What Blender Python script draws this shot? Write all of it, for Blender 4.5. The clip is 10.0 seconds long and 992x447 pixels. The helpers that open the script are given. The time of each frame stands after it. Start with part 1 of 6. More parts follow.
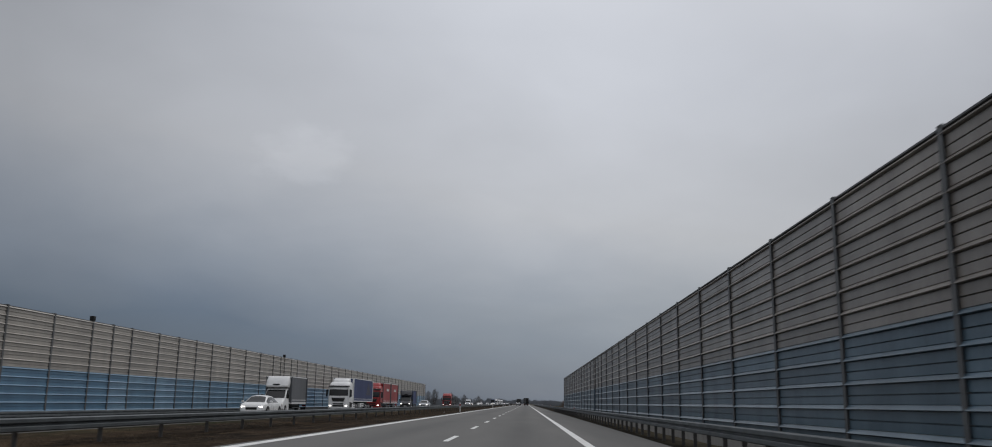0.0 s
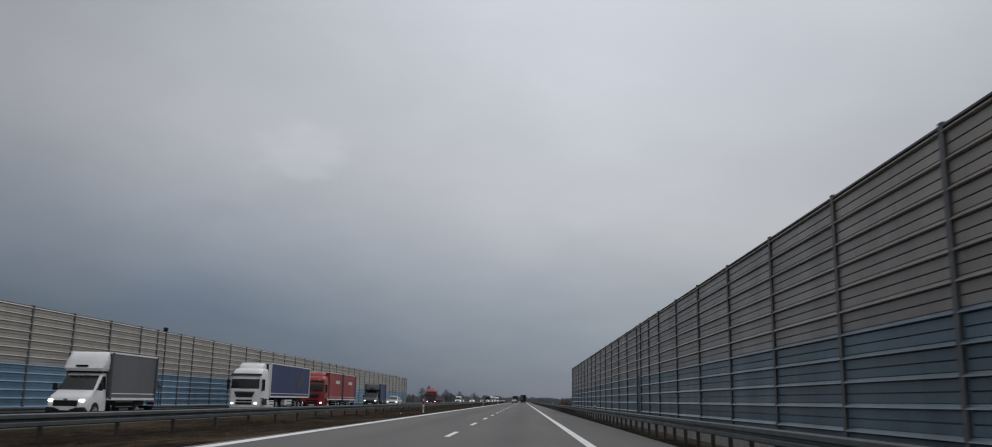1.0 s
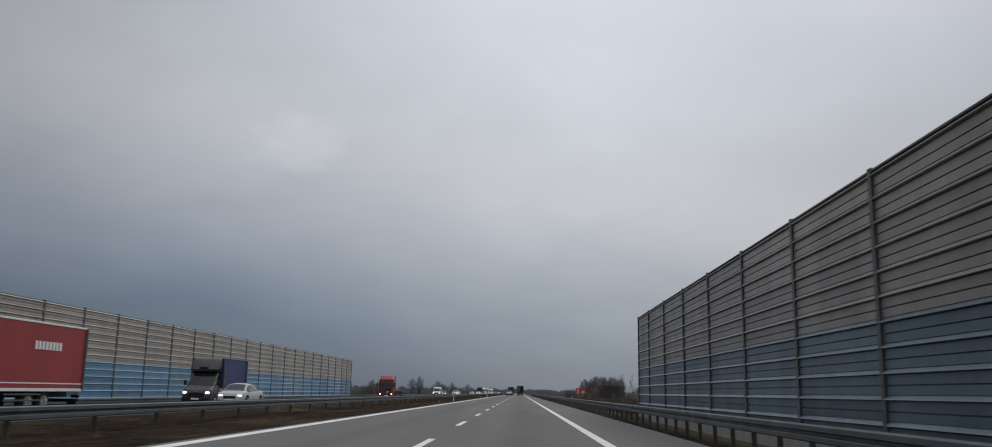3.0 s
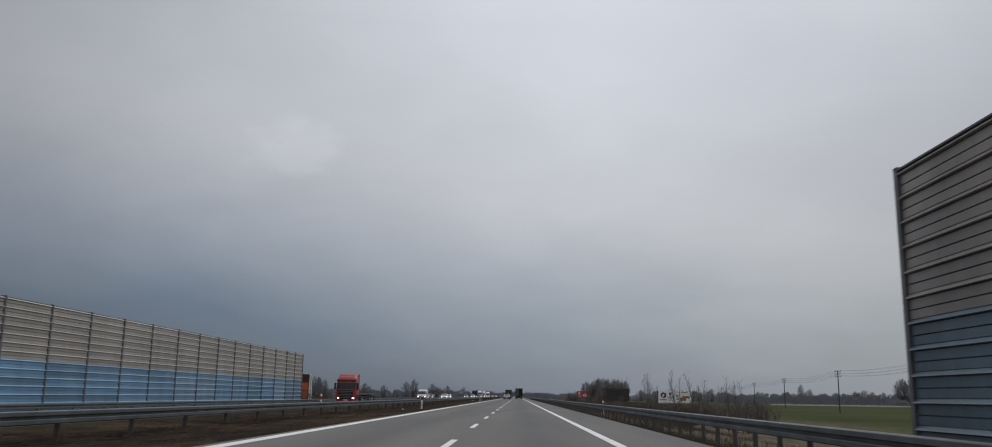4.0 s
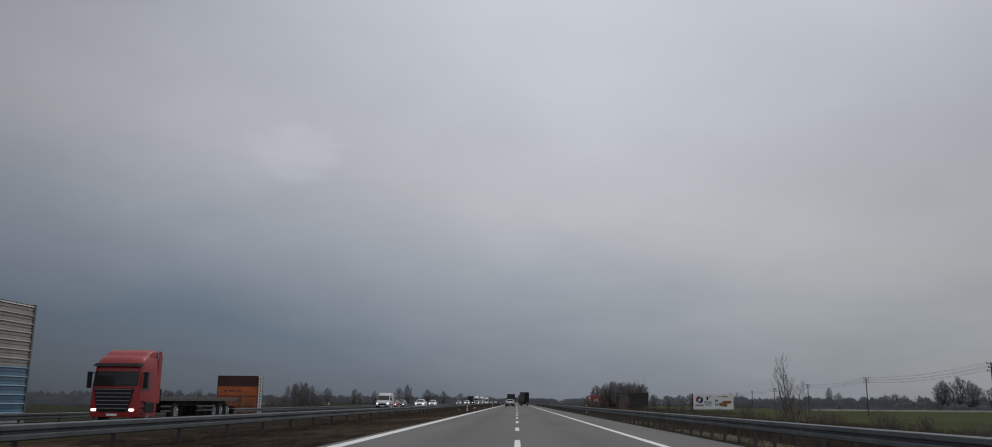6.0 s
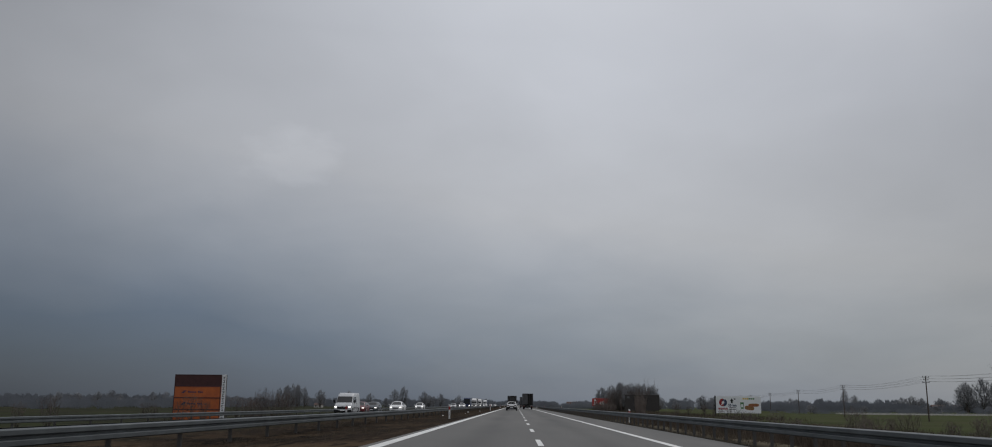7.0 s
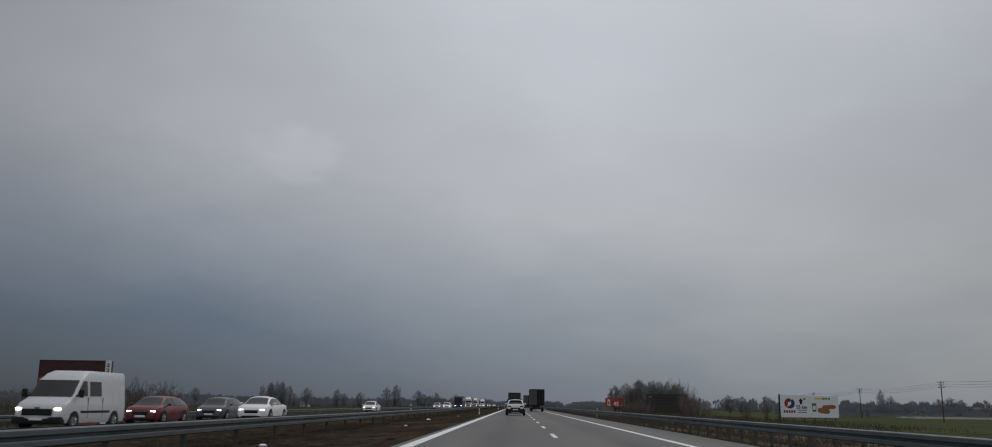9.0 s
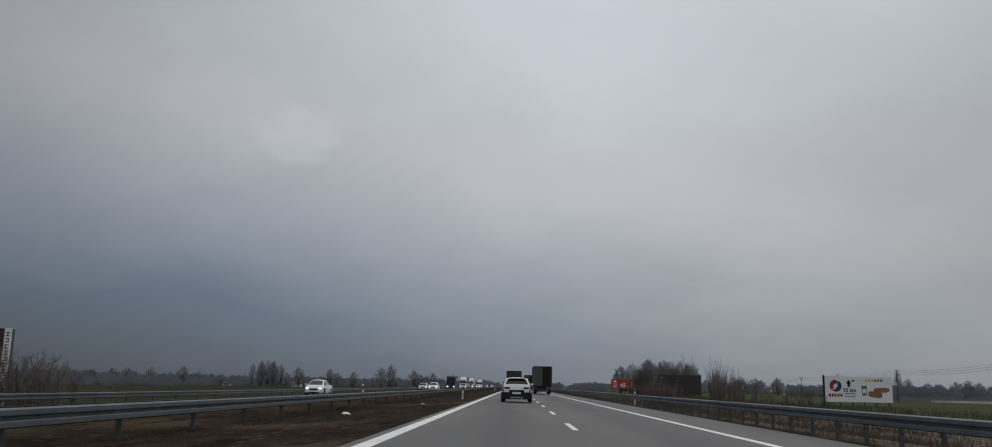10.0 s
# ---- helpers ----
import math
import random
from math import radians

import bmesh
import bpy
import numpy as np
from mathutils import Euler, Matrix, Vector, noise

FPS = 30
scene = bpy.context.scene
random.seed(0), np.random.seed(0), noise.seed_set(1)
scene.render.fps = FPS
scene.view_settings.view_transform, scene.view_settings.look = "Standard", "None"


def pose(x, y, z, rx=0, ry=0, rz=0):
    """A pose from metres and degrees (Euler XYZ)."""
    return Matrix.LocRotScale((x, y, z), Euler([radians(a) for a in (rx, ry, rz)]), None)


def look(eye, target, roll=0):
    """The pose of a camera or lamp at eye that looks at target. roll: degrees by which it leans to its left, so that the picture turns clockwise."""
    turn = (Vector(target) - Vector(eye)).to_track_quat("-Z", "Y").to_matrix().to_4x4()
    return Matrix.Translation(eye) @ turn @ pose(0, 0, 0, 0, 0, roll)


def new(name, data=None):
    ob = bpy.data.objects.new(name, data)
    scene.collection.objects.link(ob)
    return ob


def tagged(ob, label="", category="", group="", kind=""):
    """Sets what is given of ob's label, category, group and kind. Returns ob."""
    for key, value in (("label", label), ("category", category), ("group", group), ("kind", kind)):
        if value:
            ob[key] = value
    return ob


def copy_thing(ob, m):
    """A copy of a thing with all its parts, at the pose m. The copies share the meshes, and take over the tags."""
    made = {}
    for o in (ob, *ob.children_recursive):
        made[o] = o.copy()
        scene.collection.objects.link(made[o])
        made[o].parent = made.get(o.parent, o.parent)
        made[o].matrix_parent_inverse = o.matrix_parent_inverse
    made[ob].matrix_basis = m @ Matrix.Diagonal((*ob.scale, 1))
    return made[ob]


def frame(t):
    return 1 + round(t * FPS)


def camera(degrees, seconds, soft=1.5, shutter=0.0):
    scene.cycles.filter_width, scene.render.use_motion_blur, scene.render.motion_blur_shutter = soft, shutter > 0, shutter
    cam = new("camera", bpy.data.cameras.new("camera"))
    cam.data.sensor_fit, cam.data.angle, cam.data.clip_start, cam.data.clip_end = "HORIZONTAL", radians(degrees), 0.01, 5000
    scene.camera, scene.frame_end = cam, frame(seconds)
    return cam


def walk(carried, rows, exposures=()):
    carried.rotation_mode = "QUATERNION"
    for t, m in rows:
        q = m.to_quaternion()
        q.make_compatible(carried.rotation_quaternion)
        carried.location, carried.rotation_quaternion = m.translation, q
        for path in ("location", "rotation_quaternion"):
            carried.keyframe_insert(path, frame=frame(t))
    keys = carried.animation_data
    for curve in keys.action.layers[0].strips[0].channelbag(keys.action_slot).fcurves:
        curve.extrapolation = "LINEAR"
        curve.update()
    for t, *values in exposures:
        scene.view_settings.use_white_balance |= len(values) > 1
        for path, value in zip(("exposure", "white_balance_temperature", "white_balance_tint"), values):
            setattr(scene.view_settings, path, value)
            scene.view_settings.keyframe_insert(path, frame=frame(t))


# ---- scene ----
# ---------------------------------------------------------------- camera
cam = camera(58.8, 10.0, soft=1.0, shutter=0.10)
walk(cam, [
    (0, pose(2.18, 0.00, 1.035, 101.529, -0.757, 1.926)),
    (0.5, pose(2.17, 17.43, 1.035, 101.370, -0.943, 1.830)),
    (1, pose(2.16, 34.87, 1.035, 101.358, -0.921, 1.736)),
    (1.5, pose(2.12, 52.31, 1.035, 101.418, -0.828, 1.762)),
    (2, pose(2.09, 69.73, 1.035, 101.225, -0.793, 1.692)),
    (2.5, pose(2.05, 87.13, 1.035, 100.826, -0.873, 1.611)),
    (4, pose(1.46, 139.09, 1.035, 101.073, -0.815, 1.340)),
    (4.5, pose(1.18, 156.30, 1.035, 101.198, -0.629, 1.429)),
    (5, pose(0.81, 173.43, 1.035, 101.270, -0.548, 1.396)),
    (5.5, pose(0.39, 190.47, 1.035, 101.334, -0.477, 1.342)),
    (7, pose(-0.65, 241.00, 1.035, 101.624, -0.504, 1.290)),
    (7.5, pose(-0.84, 257.61, 1.045, 101.622, -0.515, 1.302)),
    (8, pose(-1.07, 274.08, 1.048, 101.815, -0.619, 1.293)),
    (8.5, pose(-1.22, 290.40, 1.050, 101.800, -0.729, 1.340)),
    (9, pose(-1.31, 306.57, 1.045, 101.628, -0.784, 1.319)),
    (9.5, pose(-1.40, 322.58, 1.045, 101.440, -0.946, 1.340)),
    (10, pose(-1.48, 338.41, 1.035, 100.434, -1.068, 1.261)),
], exposures=[(0, 0.20), (1, 0.22), (2, 0.24), (2.5, 0.33), (4, 0.30), (4.5, 0.20), (5, 0.12), (5.5, 0.11), (7.5, 0.03), (8.5, -0.01), (9.5, 0.08), (10, 0.14)])

# ---------------------------------------------------------------- world and sun
world = bpy.data.worlds.new("overcast_sky")
scene.world = world
world.use_nodes = True
wt = world.node_tree
wt.nodes.clear()


def wmath(op, a, b=None, clamp=False):
    n = wt.nodes.new("ShaderNodeMath")
    n.operation = op
    n.use_clamp = clamp
    for i, s in enumerate((a, b)):
        if s is None:
            continue
        if isinstance(s, (int, float)):
            n.inputs[i].default_value = s
        else:
            wt.links.new(s, n.inputs[i])
    return n.outputs[0]


SUN_ELEV, SUN_ROT = radians(48), radians(35)
w_out = wt.nodes.new("ShaderNodeOutputWorld")
w_bg = wt.nodes.new("ShaderNodeBackground")
w_sky = wt.nodes.new("ShaderNodeTexSky")
w_sky.sky_type = "NISHITA"
w_sky.sun_disc = False
w_sky.sun_elevation = SUN_ELEV
w_sky.sun_rotation = SUN_ROT
w_co = wt.nodes.new("ShaderNodeTexCoord")
w_sep = wt.nodes.new("ShaderNodeSeparateXYZ")
wt.links.new(w_co.outputs["Generated"], w_sep.inputs[0])
# the cloud deck is a flat layer: stretch the pattern towards the horizon
w_h = wmath("MAXIMUM", w_sep.outputs["Z"], 0.0)
w_den = wmath("ADD", w_h, 0.30)
w_px = wmath("DIVIDE", w_sep.outputs["X"], w_den)
w_py = wmath("DIVIDE", w_sep.outputs["Y"], w_den)
w_vec = wt.nodes.new("ShaderNodeCombineXYZ")
wt.links.new(w_px, w_vec.inputs[0])
wt.links.new(w_py, w_vec.inputs[1])


def w_noise(scale, detail, rough, seed):
    n = wt.nodes.new("ShaderNodeTexNoise")
    n.noise_dimensions = "4D"
    n.inputs["Scale"].default_value = scale
    n.inputs["Detail"].default_value = detail
    n.inputs["Roughness"].default_value = rough
    n.inputs["W"].default_value = seed
    n.inputs["Distortion"].default_value = 0.3
    wt.links.new(w_vec.outputs[0], n.inputs["Vector"])
    return wmath("SUBTRACT", n.outputs["Fac"], 0.5)


w_n1 = w_noise(0.55, 4.0, 0.5, 3.1)
w_n2 = w_noise(1.7, 5.0, 0.55, 7.7)
# overcast: brightest overhead, dimmer low down and towards the west (left)
w_t = wmath("MULTIPLY", w_h, 1.0)
w_t = wmath("ADD", w_t, wmath("MULTIPLY", w_sep.outputs["X"], 0.13))
w_t = wmath("ADD", w_t, wmath("MULTIPLY", w_n1, 0.22))
w_t = wmath("ADD", w_t, wmath("MULTIPLY", w_n2, 0.10))
w_ramp = wt.nodes.new("ShaderNodeValToRGB")
wt.links.new(w_t, w_ramp.inputs[0])
er = w_ramp.color_ramp
er.elements[0].position = 0.0
er.elements[0].color = (0.120, 0.154, 0.212, 1)
er.elements[1].position = 1.0
er.elements[1].color = (0.92, 0.93, 0.98, 1)
for pos, col in ((0.10, (0.214, 0.236, 0.274, 1)), (0.22, (0.360, 0.368, 0.388, 1)), (0.40, (0.500, 0.516, 0.554, 1))):
    e = er.elements.new(pos)
    e.color = col
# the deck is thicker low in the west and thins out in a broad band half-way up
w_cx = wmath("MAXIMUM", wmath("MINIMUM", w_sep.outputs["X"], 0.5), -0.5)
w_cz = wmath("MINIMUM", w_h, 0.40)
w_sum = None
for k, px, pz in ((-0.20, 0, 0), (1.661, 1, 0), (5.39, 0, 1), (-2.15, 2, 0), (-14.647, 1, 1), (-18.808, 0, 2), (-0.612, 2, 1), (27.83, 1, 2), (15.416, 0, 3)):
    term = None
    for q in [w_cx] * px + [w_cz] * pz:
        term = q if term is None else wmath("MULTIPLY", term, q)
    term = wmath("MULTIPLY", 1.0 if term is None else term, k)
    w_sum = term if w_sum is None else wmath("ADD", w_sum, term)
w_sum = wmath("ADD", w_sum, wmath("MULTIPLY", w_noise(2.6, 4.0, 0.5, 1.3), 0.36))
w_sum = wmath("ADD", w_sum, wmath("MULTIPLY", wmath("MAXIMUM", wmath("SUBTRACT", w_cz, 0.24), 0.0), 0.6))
# a pale windscreen reflection, put into the sky as one tuft up in the north-west
w_fwd = wmath("MAXIMUM", w_sep.outputs["Y"], 0.05)
w_du = wmath("DIVIDE", wmath("ADD", wmath("DIVIDE", w_sep.outputs["X"], w_fwd), 0.268), 0.060)
w_dv = wmath("DIVIDE", wmath("SUBTRACT", wmath("DIVIDE", w_h, w_fwd), 0.287), 0.036)
w_rr = wmath("ADD", wmath("MULTIPLY", w_du, w_du), wmath("MULTIPLY", w_dv, w_dv))
w_edge = wmath("SUBTRACT", 1.25, wmath("ADD", w_rr, wmath("MULTIPLY", w_noise(9.0, 5.0, 0.6, 4.4), 3.2)))
w_sum = wmath("ADD", w_sum, wmath("MULTIPLY", wmath("MULTIPLY", w_edge, 1.1, True), 0.13))
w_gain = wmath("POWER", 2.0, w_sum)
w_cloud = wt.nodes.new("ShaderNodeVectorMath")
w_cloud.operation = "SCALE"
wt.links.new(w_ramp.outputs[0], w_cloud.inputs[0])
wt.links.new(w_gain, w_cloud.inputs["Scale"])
# warmer haze low down in the east
w_warm = wmath("MULTIPLY", wmath("SUBTRACT", 1.0, wmath("MULTIPLY", w_h, 3.0), True), wmath("ADD", wmath("MULTIPLY", w_sep.outputs["X"], 1.6), 0.45, True), True)
w_tint = wt.nodes.new("ShaderNodeCombineXYZ")
for i, k in ((0, 0.022), (1, 0.0), (2, -0.045)):
    wt.links.new(wmath("ADD", wmath("MULTIPLY", w_warm, k), 1.0), w_tint.inputs[i])
w_tinted = wt.nodes.new("ShaderNodeVectorMath")
w_tinted.operation = "MULTIPLY"
wt.links.new(w_cloud.outputs[0], w_tinted.inputs[0])
wt.links.new(w_tint.outputs[0], w_tinted.inputs[1])
w_skys = wt.nodes.new("ShaderNodeMix")
w_skys.data_type = "RGBA"
w_dim = wt.nodes.new("ShaderNodeVectorMath")
w_dim.operation = "SCALE"
w_dim.inputs["Scale"].default_value = 0.1
wt.links.new(w_sky.outputs[0], w_dim.inputs[0])
w_skys.inputs[0].default_value = 0.94
wt.links.new(w_dim.outputs[0], w_skys.inputs[6])
wt.links.new(w_tinted.outputs[0], w_skys.inputs[7])
wt.links.new(w_skys.outputs[2], w_bg.inputs[0])
w_bg.inputs[1].default_value = 1.0
wt.links.new(w_bg.outputs[0], w_out.inputs[0])

sun_data = bpy.data.lights.new("sun", "SUN")
sun_data.energy = 0.5
sun_data.angle = radians(25)
sun_data.color = (1.0, 0.97, 0.93)
sun = new("sun", sun_data)
sun.matrix_world = look((60 * math.sin(SUN_ROT), 60 * math.cos(SUN_ROT), 60 * math.tan(SUN_ELEV)), (0, 0, 0))


# ---------------------------------------------------------------- materials
def mat_new(name):
    m = bpy.data.materials.new(name)
    m.use_nodes = True
    return m, m.node_tree, m.node_tree.nodes["Principled BSDF"]


def mk(name, c1, c2=None, rough=0.6, metal=0.0, scale=3.0, fine=40.0, bump=0.1, rnd=0.0, spec=0.4, stretch=(1, 1, 1), emit=None, world=False):
    """A surface of colour c1 going over into c2 in stains (scale) and grain (fine)."""
    m, nt, p = mat_new(name)
    c2 = c2 or tuple(v * 0.8 for v in c1)
    tc = nt.nodes.new("ShaderNodeTexCoord")
    mp = nt.nodes.new("ShaderNodeMapping")
    mp.inputs["Scale"].default_value = stretch
    pos = nt.nodes.new("ShaderNodeNewGeometry")
    nt.links.new(pos.outputs["Position"] if world else tc.outputs["Object"], mp.inputs[0])
    a = nt.nodes.new("ShaderNodeTexNoise")
    a.inputs["Scale"].default_value = scale
    a.inputs["Detail"].default_value = 5
    nt.links.new(mp.outputs[0], a.inputs["Vector"])
    b = nt.nodes.new("ShaderNodeTexNoise")
    b.inputs["Scale"].default_value = fine
    b.inputs["Detail"].default_value = 3
    nt.links.new(mp.outputs[0], b.inputs["Vector"])
    add = nt.nodes.new("ShaderNodeMath")
    add.operation = "MULTIPLY_ADD"
    nt.links.new(b.outputs["Fac"], add.inputs[0])
    add.inputs[1].default_value = 0.45
    nt.links.new(a.outputs["Fac"], add.inputs[2])
    mr = nt.nodes.new("ShaderNodeMapRange")
    mr.inputs["From Min"].default_value = 0.50
    mr.inputs["From Max"].default_value = 0.95
    nt.links.new(add.outputs[0], mr.inputs[0])
    mix = nt.nodes.new("ShaderNodeMix")
    mix.data_type = "RGBA"
    mix.inputs[6].default_value = (*c1, 1)
    mix.inputs[7].default_value = (*c2, 1)
    nt.links.new(mr.outputs[0], mix.inputs[0])
    col = mix.outputs[2]
    if rnd:
        oi = nt.nodes.new("ShaderNodeObjectInfo")
        hs = nt.nodes.new("ShaderNodeHueSaturation")
        r = nt.nodes.new("ShaderNodeMapRange")
        r.inputs["To Min"].default_value = 1 - rnd
        r.inputs["To Max"].default_value = 1 + rnd
        nt.links.new(oi.outputs["Random"], r.inputs[0])
        nt.links.new(r.outputs[0], hs.inputs["Value"])
        nt.links.new(col, hs.inputs["Color"])
        col = hs.outputs[0]
    nt.links.new(col, p.inputs["Base Color"])
    rr = nt.nodes.new("ShaderNodeMapRange")
    rr.inputs["To Min"].default_value = max(0.02, rough - 0.08)
    rr.inputs["To Max"].default_value = min(1, rough + 0.10)
    nt.links.new(a.outputs["Fac"], rr.inputs[0])
    nt.links.new(rr.outputs[0], p.inputs["Roughness"])
    p.inputs["Metallic"].default_value = metal
    p.inputs["Specular IOR Level"].default_value = spec
    if bump:
        bp = nt.nodes.new("ShaderNodeBump")
        bp.inputs["Strength"].default_value = bump
        bp.inputs["Distance"].default_value = 0.02
        nt.links.new(add.outputs[0], bp.inputs["Height"])
        nt.links.new(bp.outputs[0], p.inputs["Normal"])
    if emit:
        p.inputs["Emission Color"].default_value = (*emit[0], 1)
        p.inputs["Emission Strength"].default_value = emit[1]
    return m


M_ASPHALT = mk("asphalt", (0.102, 0.101, 0.097), (0.152, 0.149, 0.141), 0.85, scale=0.35, fine=60, bump=0.25, stretch=(1.6, 0.12, 1), spec=0.25)


def wear_lanes(m, centres, width):
    """Darker, smoother strips along the middle of each lane, broken up by noise."""
    nt = m.node_tree
    p = nt.nodes["Principled BSDF"]
    col = p.inputs["Base Color"].links[0].from_socket
    tc = nt.nodes.new("ShaderNodeTexCoord")
    sep = nt.nodes.new("ShaderNodeSeparateXYZ")
    nt.links.new(tc.outputs["Object"], sep.inputs[0])
    ns = nt.nodes.new("ShaderNodeTexNoise")
    ns.inputs["Scale"].default_value = 0.08
    nt.links.new(tc.outputs["Object"], ns.inputs["Vector"])

    def calc(op, a, b):
        n = nt.nodes.new("ShaderNodeMath")
        n.operation = op
        for i, v in enumerate((a, b)):
            if isinstance(v, float):
                n.inputs[i].default_value = v
            else:
                nt.links.new(v, n.inputs[i])
        return n.outputs[0]

    total = None
    for c in centres:
        d = calc("DIVIDE", calc("SUBTRACT", sep.outputs[0], c), width)
        g = calc("POWER", 2.718, calc("MULTIPLY", calc("MULTIPLY", d, d), -1.0))
        total = g if total is None else calc("ADD", total, g)
    fac = calc("MULTIPLY", total, calc("MULTIPLY", ns.outputs["Fac"], 0.62))
    mix = nt.nodes.new("ShaderNodeMix")
    mix.data_type = "RGBA"
    nt.links.new(fac, mix.inputs[0])
    nt.links.new(col, mix.inputs[6])
    mix.inputs[7].default_value = (0.060, 0.060, 0.059, 1)
    nt.links.new(mix.outputs[2], p.inputs["Base Color"])


wear_lanes(M_ASPHALT, (1.95, -1.85, -15.5, -19.2), 0.55)
M_LINE = mk("road_paint", (0.78, 0.78, 0.76), (0.60, 0.60, 0.58), 0.6, scale=1.2, fine=30, bump=0.1)
M_STEEL = mk("galvanised_steel", (0.102, 0.116, 0.122), (0.066, 0.075, 0.079), 0.52, metal=0.2, scale=1.5, fine=25, bump=0.05, rnd=0.10, world=True)
M_POST = mk("weathered_post_steel", (0.075, 0.072, 0.070), (0.11, 0.105, 0.10), 0.7, metal=0.3, scale=4, fine=40)
M_HPOST = mk("barrier_post_steel", (0.16, 0.165, 0.165), (0.11, 0.112, 0.115), 0.6, metal=0.4, scale=2, fine=30, rnd=0.1)
M_BEIGE = mk("panel_beige_grey", (0.375, 0.345, 0.305), (0.285, 0.262, 0.234), 0.36, scale=1.1, fine=9, bump=0.06, rnd=0.10, spec=0.6, stretch=(1, 0.8, 0.22), world=True)
# right barrier: duller beige, with that side's weaker light put into the darker tone
M_BEIGE_R = mk("panel_beige_shaded", (0.300, 0.271, 0.240), (0.213, 0.191, 0.170), 0.34, scale=1.1, fine=9, bump=0.06, rnd=0.14, spec=0.5, stretch=(1, 0.8, 0.22), world=True)
M_BLUE = mk("panel_blue", (0.145, 0.298, 0.448), (0.108, 0.226, 0.350), 0.36, scale=1.0, fine=9, bump=0.06, rnd=0.22, spec=0.6, stretch=(1, 0.8, 0.22), world=True)
# right barrier: duller blue, likewise darkened in colour for its weaker light
M_BLUE_R = mk("panel_blue_shaded", (0.126, 0.190, 0.240), (0.076, 0.117, 0.152), 0.34, scale=1.0, fine=9, bump=0.06, rnd=0.16, spec=0.5, stretch=(1, 0.8, 0.22), world=True)
M_BLUE_2 = mk("panel_blue_faded", (0.205, 0.345, 0.47), (0.135, 0.235, 0.34), 0.36, scale=1.0, fine=9, bump=0.06, rnd=0.12, spec=0.6, stretch=(1, 0.8, 0.22), world=True)
M_BLUE_3 = mk("panel_blue_deep", (0.115, 0.225, 0.325), (0.075, 0.150, 0.225), 0.36, scale=1.0, fine=9, bump=0.06, rnd=0.12, spec=0.6, stretch=(1, 0.8, 0.22), world=True)
M_CONC = mk("concrete", (0.36, 0.35, 0.33), (0.27, 0.26, 0.245), 0.85, scale=2, fine=40, bump=0.2)
M_WHITE = mk("white_paint", (0.78, 0.78, 0.77), (0.68, 0.68, 0.67), 0.35, scale=1.5, fine=20, bump=0.02)
M_RED = mk("red_paint", (0.315, 0.024, 0.024), (0.245, 0.020, 0.021), 0.35, scale=1.5, fine=20, bump=0.02)
M_BLACK = mk("black_plastic", (0.012, 0.012, 0.013), (0.020, 0.020, 0.020), 0.6, scale=5, fine=50, spec=0.2)
M_TYRE = mk("tyre_rubber", (0.018, 0.018, 0.018), (0.03, 0.03, 0.03), 0.85, scale=5, fine=50)
M_RIM = mk("wheel_rim", (0.35, 0.35, 0.36), (0.25, 0.25, 0.26), 0.4, metal=0.7, scale=5, fine=50)
M_GLASS = mk("vehicle_glass", (0.010, 0.011, 0.012), (0.014, 0.015, 0.016), 0.10, scale=1, fine=3, bump=0, spec=0.35)
M_HEAD = mk("headlight_on", (0.9, 0.9, 0.88), (0.85, 0.85, 0.82), 0.2, bump=0, emit=((1.0, 0.96, 0.88), 2.6))
M_TAIL = mk("tail_light", (0.16, 0.012, 0.012), (0.11, 0.01, 0.01), 0.25, bump=0)
M_ORANGE = mk("container_orange", (0.50, 0.135, 0.035), (0.36, 0.095, 0.035), 0.6, scale=0.7, fine=9, bump=0.1, rnd=0.06)
M_MAROON = mk("container_maroon", (0.075, 0.028, 0.026), (0.055, 0.022, 0.022), 0.6, scale=0.7, fine=9, bump=0.1)
M_BOARD = mk("billboard_white", (0.76, 0.77, 0.78), (0.70, 0.71, 0.72), 0.5, scale=0.8, fine=8, bump=0.02)
M_REED = mk("pale_reeds", (0.66, 0.64, 0.60), (0.48, 0.46, 0.43), 0.9, scale=0.3, fine=3, bump=0)
M_DBOARD = mk("dark_board", (0.028, 0.024, 0.024), (0.040, 0.034, 0.032), 0.5, scale=0.8, fine=8, bump=0.05)
M_RSIGN = mk("red_board", (0.42, 0.05, 0.045), (0.34, 0.045, 0.04), 0.5, scale=0.8, fine=8, bump=0.02)
M_BROWN = mk("bread_brown", (0.33, 0.155, 0.06), (0.22, 0.095, 0.04), 0.6, scale=2, fine=8, bump=0.02)
M_GREEN = mk("print_green", (0.05, 0.16, 0.06), (0.10, 0.22, 0.08), 0.5, scale=3, fine=8, bump=0.02)
M_YELLOW = mk("print_yellow", (0.72, 0.50, 0.06), None, 0.5, bump=0.02)
M_NAVY = mk("navy", (0.022, 0.035, 0.085), (0.03, 0.045, 0.10), 0.5, scale=1, fine=8)
M_CURT_R = mk("curtain_red", (0.315, 0.036, 0.037), (0.245, 0.029, 0.031), 0.5, scale=0.5, fine=6, bump=0.08, stretch=(1, 1, 0.3))
M_CURT_B = mk("curtain_blue", (0.022, 0.040, 0.138), (0.017, 0.030, 0.100), 0.5, scale=0.5, fine=6, bump=0.08, stretch=(1, 1, 0.3))
M_CURT_G = mk("curtain_grey", (0.12, 0.125, 0.135), (0.09, 0.095, 0.10), 0.55, scale=0.5, fine=6, bump=0.08, stretch=(1, 1, 0.3))
M_CURT_D = mk("curtain_dark", (0.012, 0.012, 0.012), (0.020, 0.019, 0.018), 0.65, scale=0.5, fine=6, bump=0.08, spec=0.1)
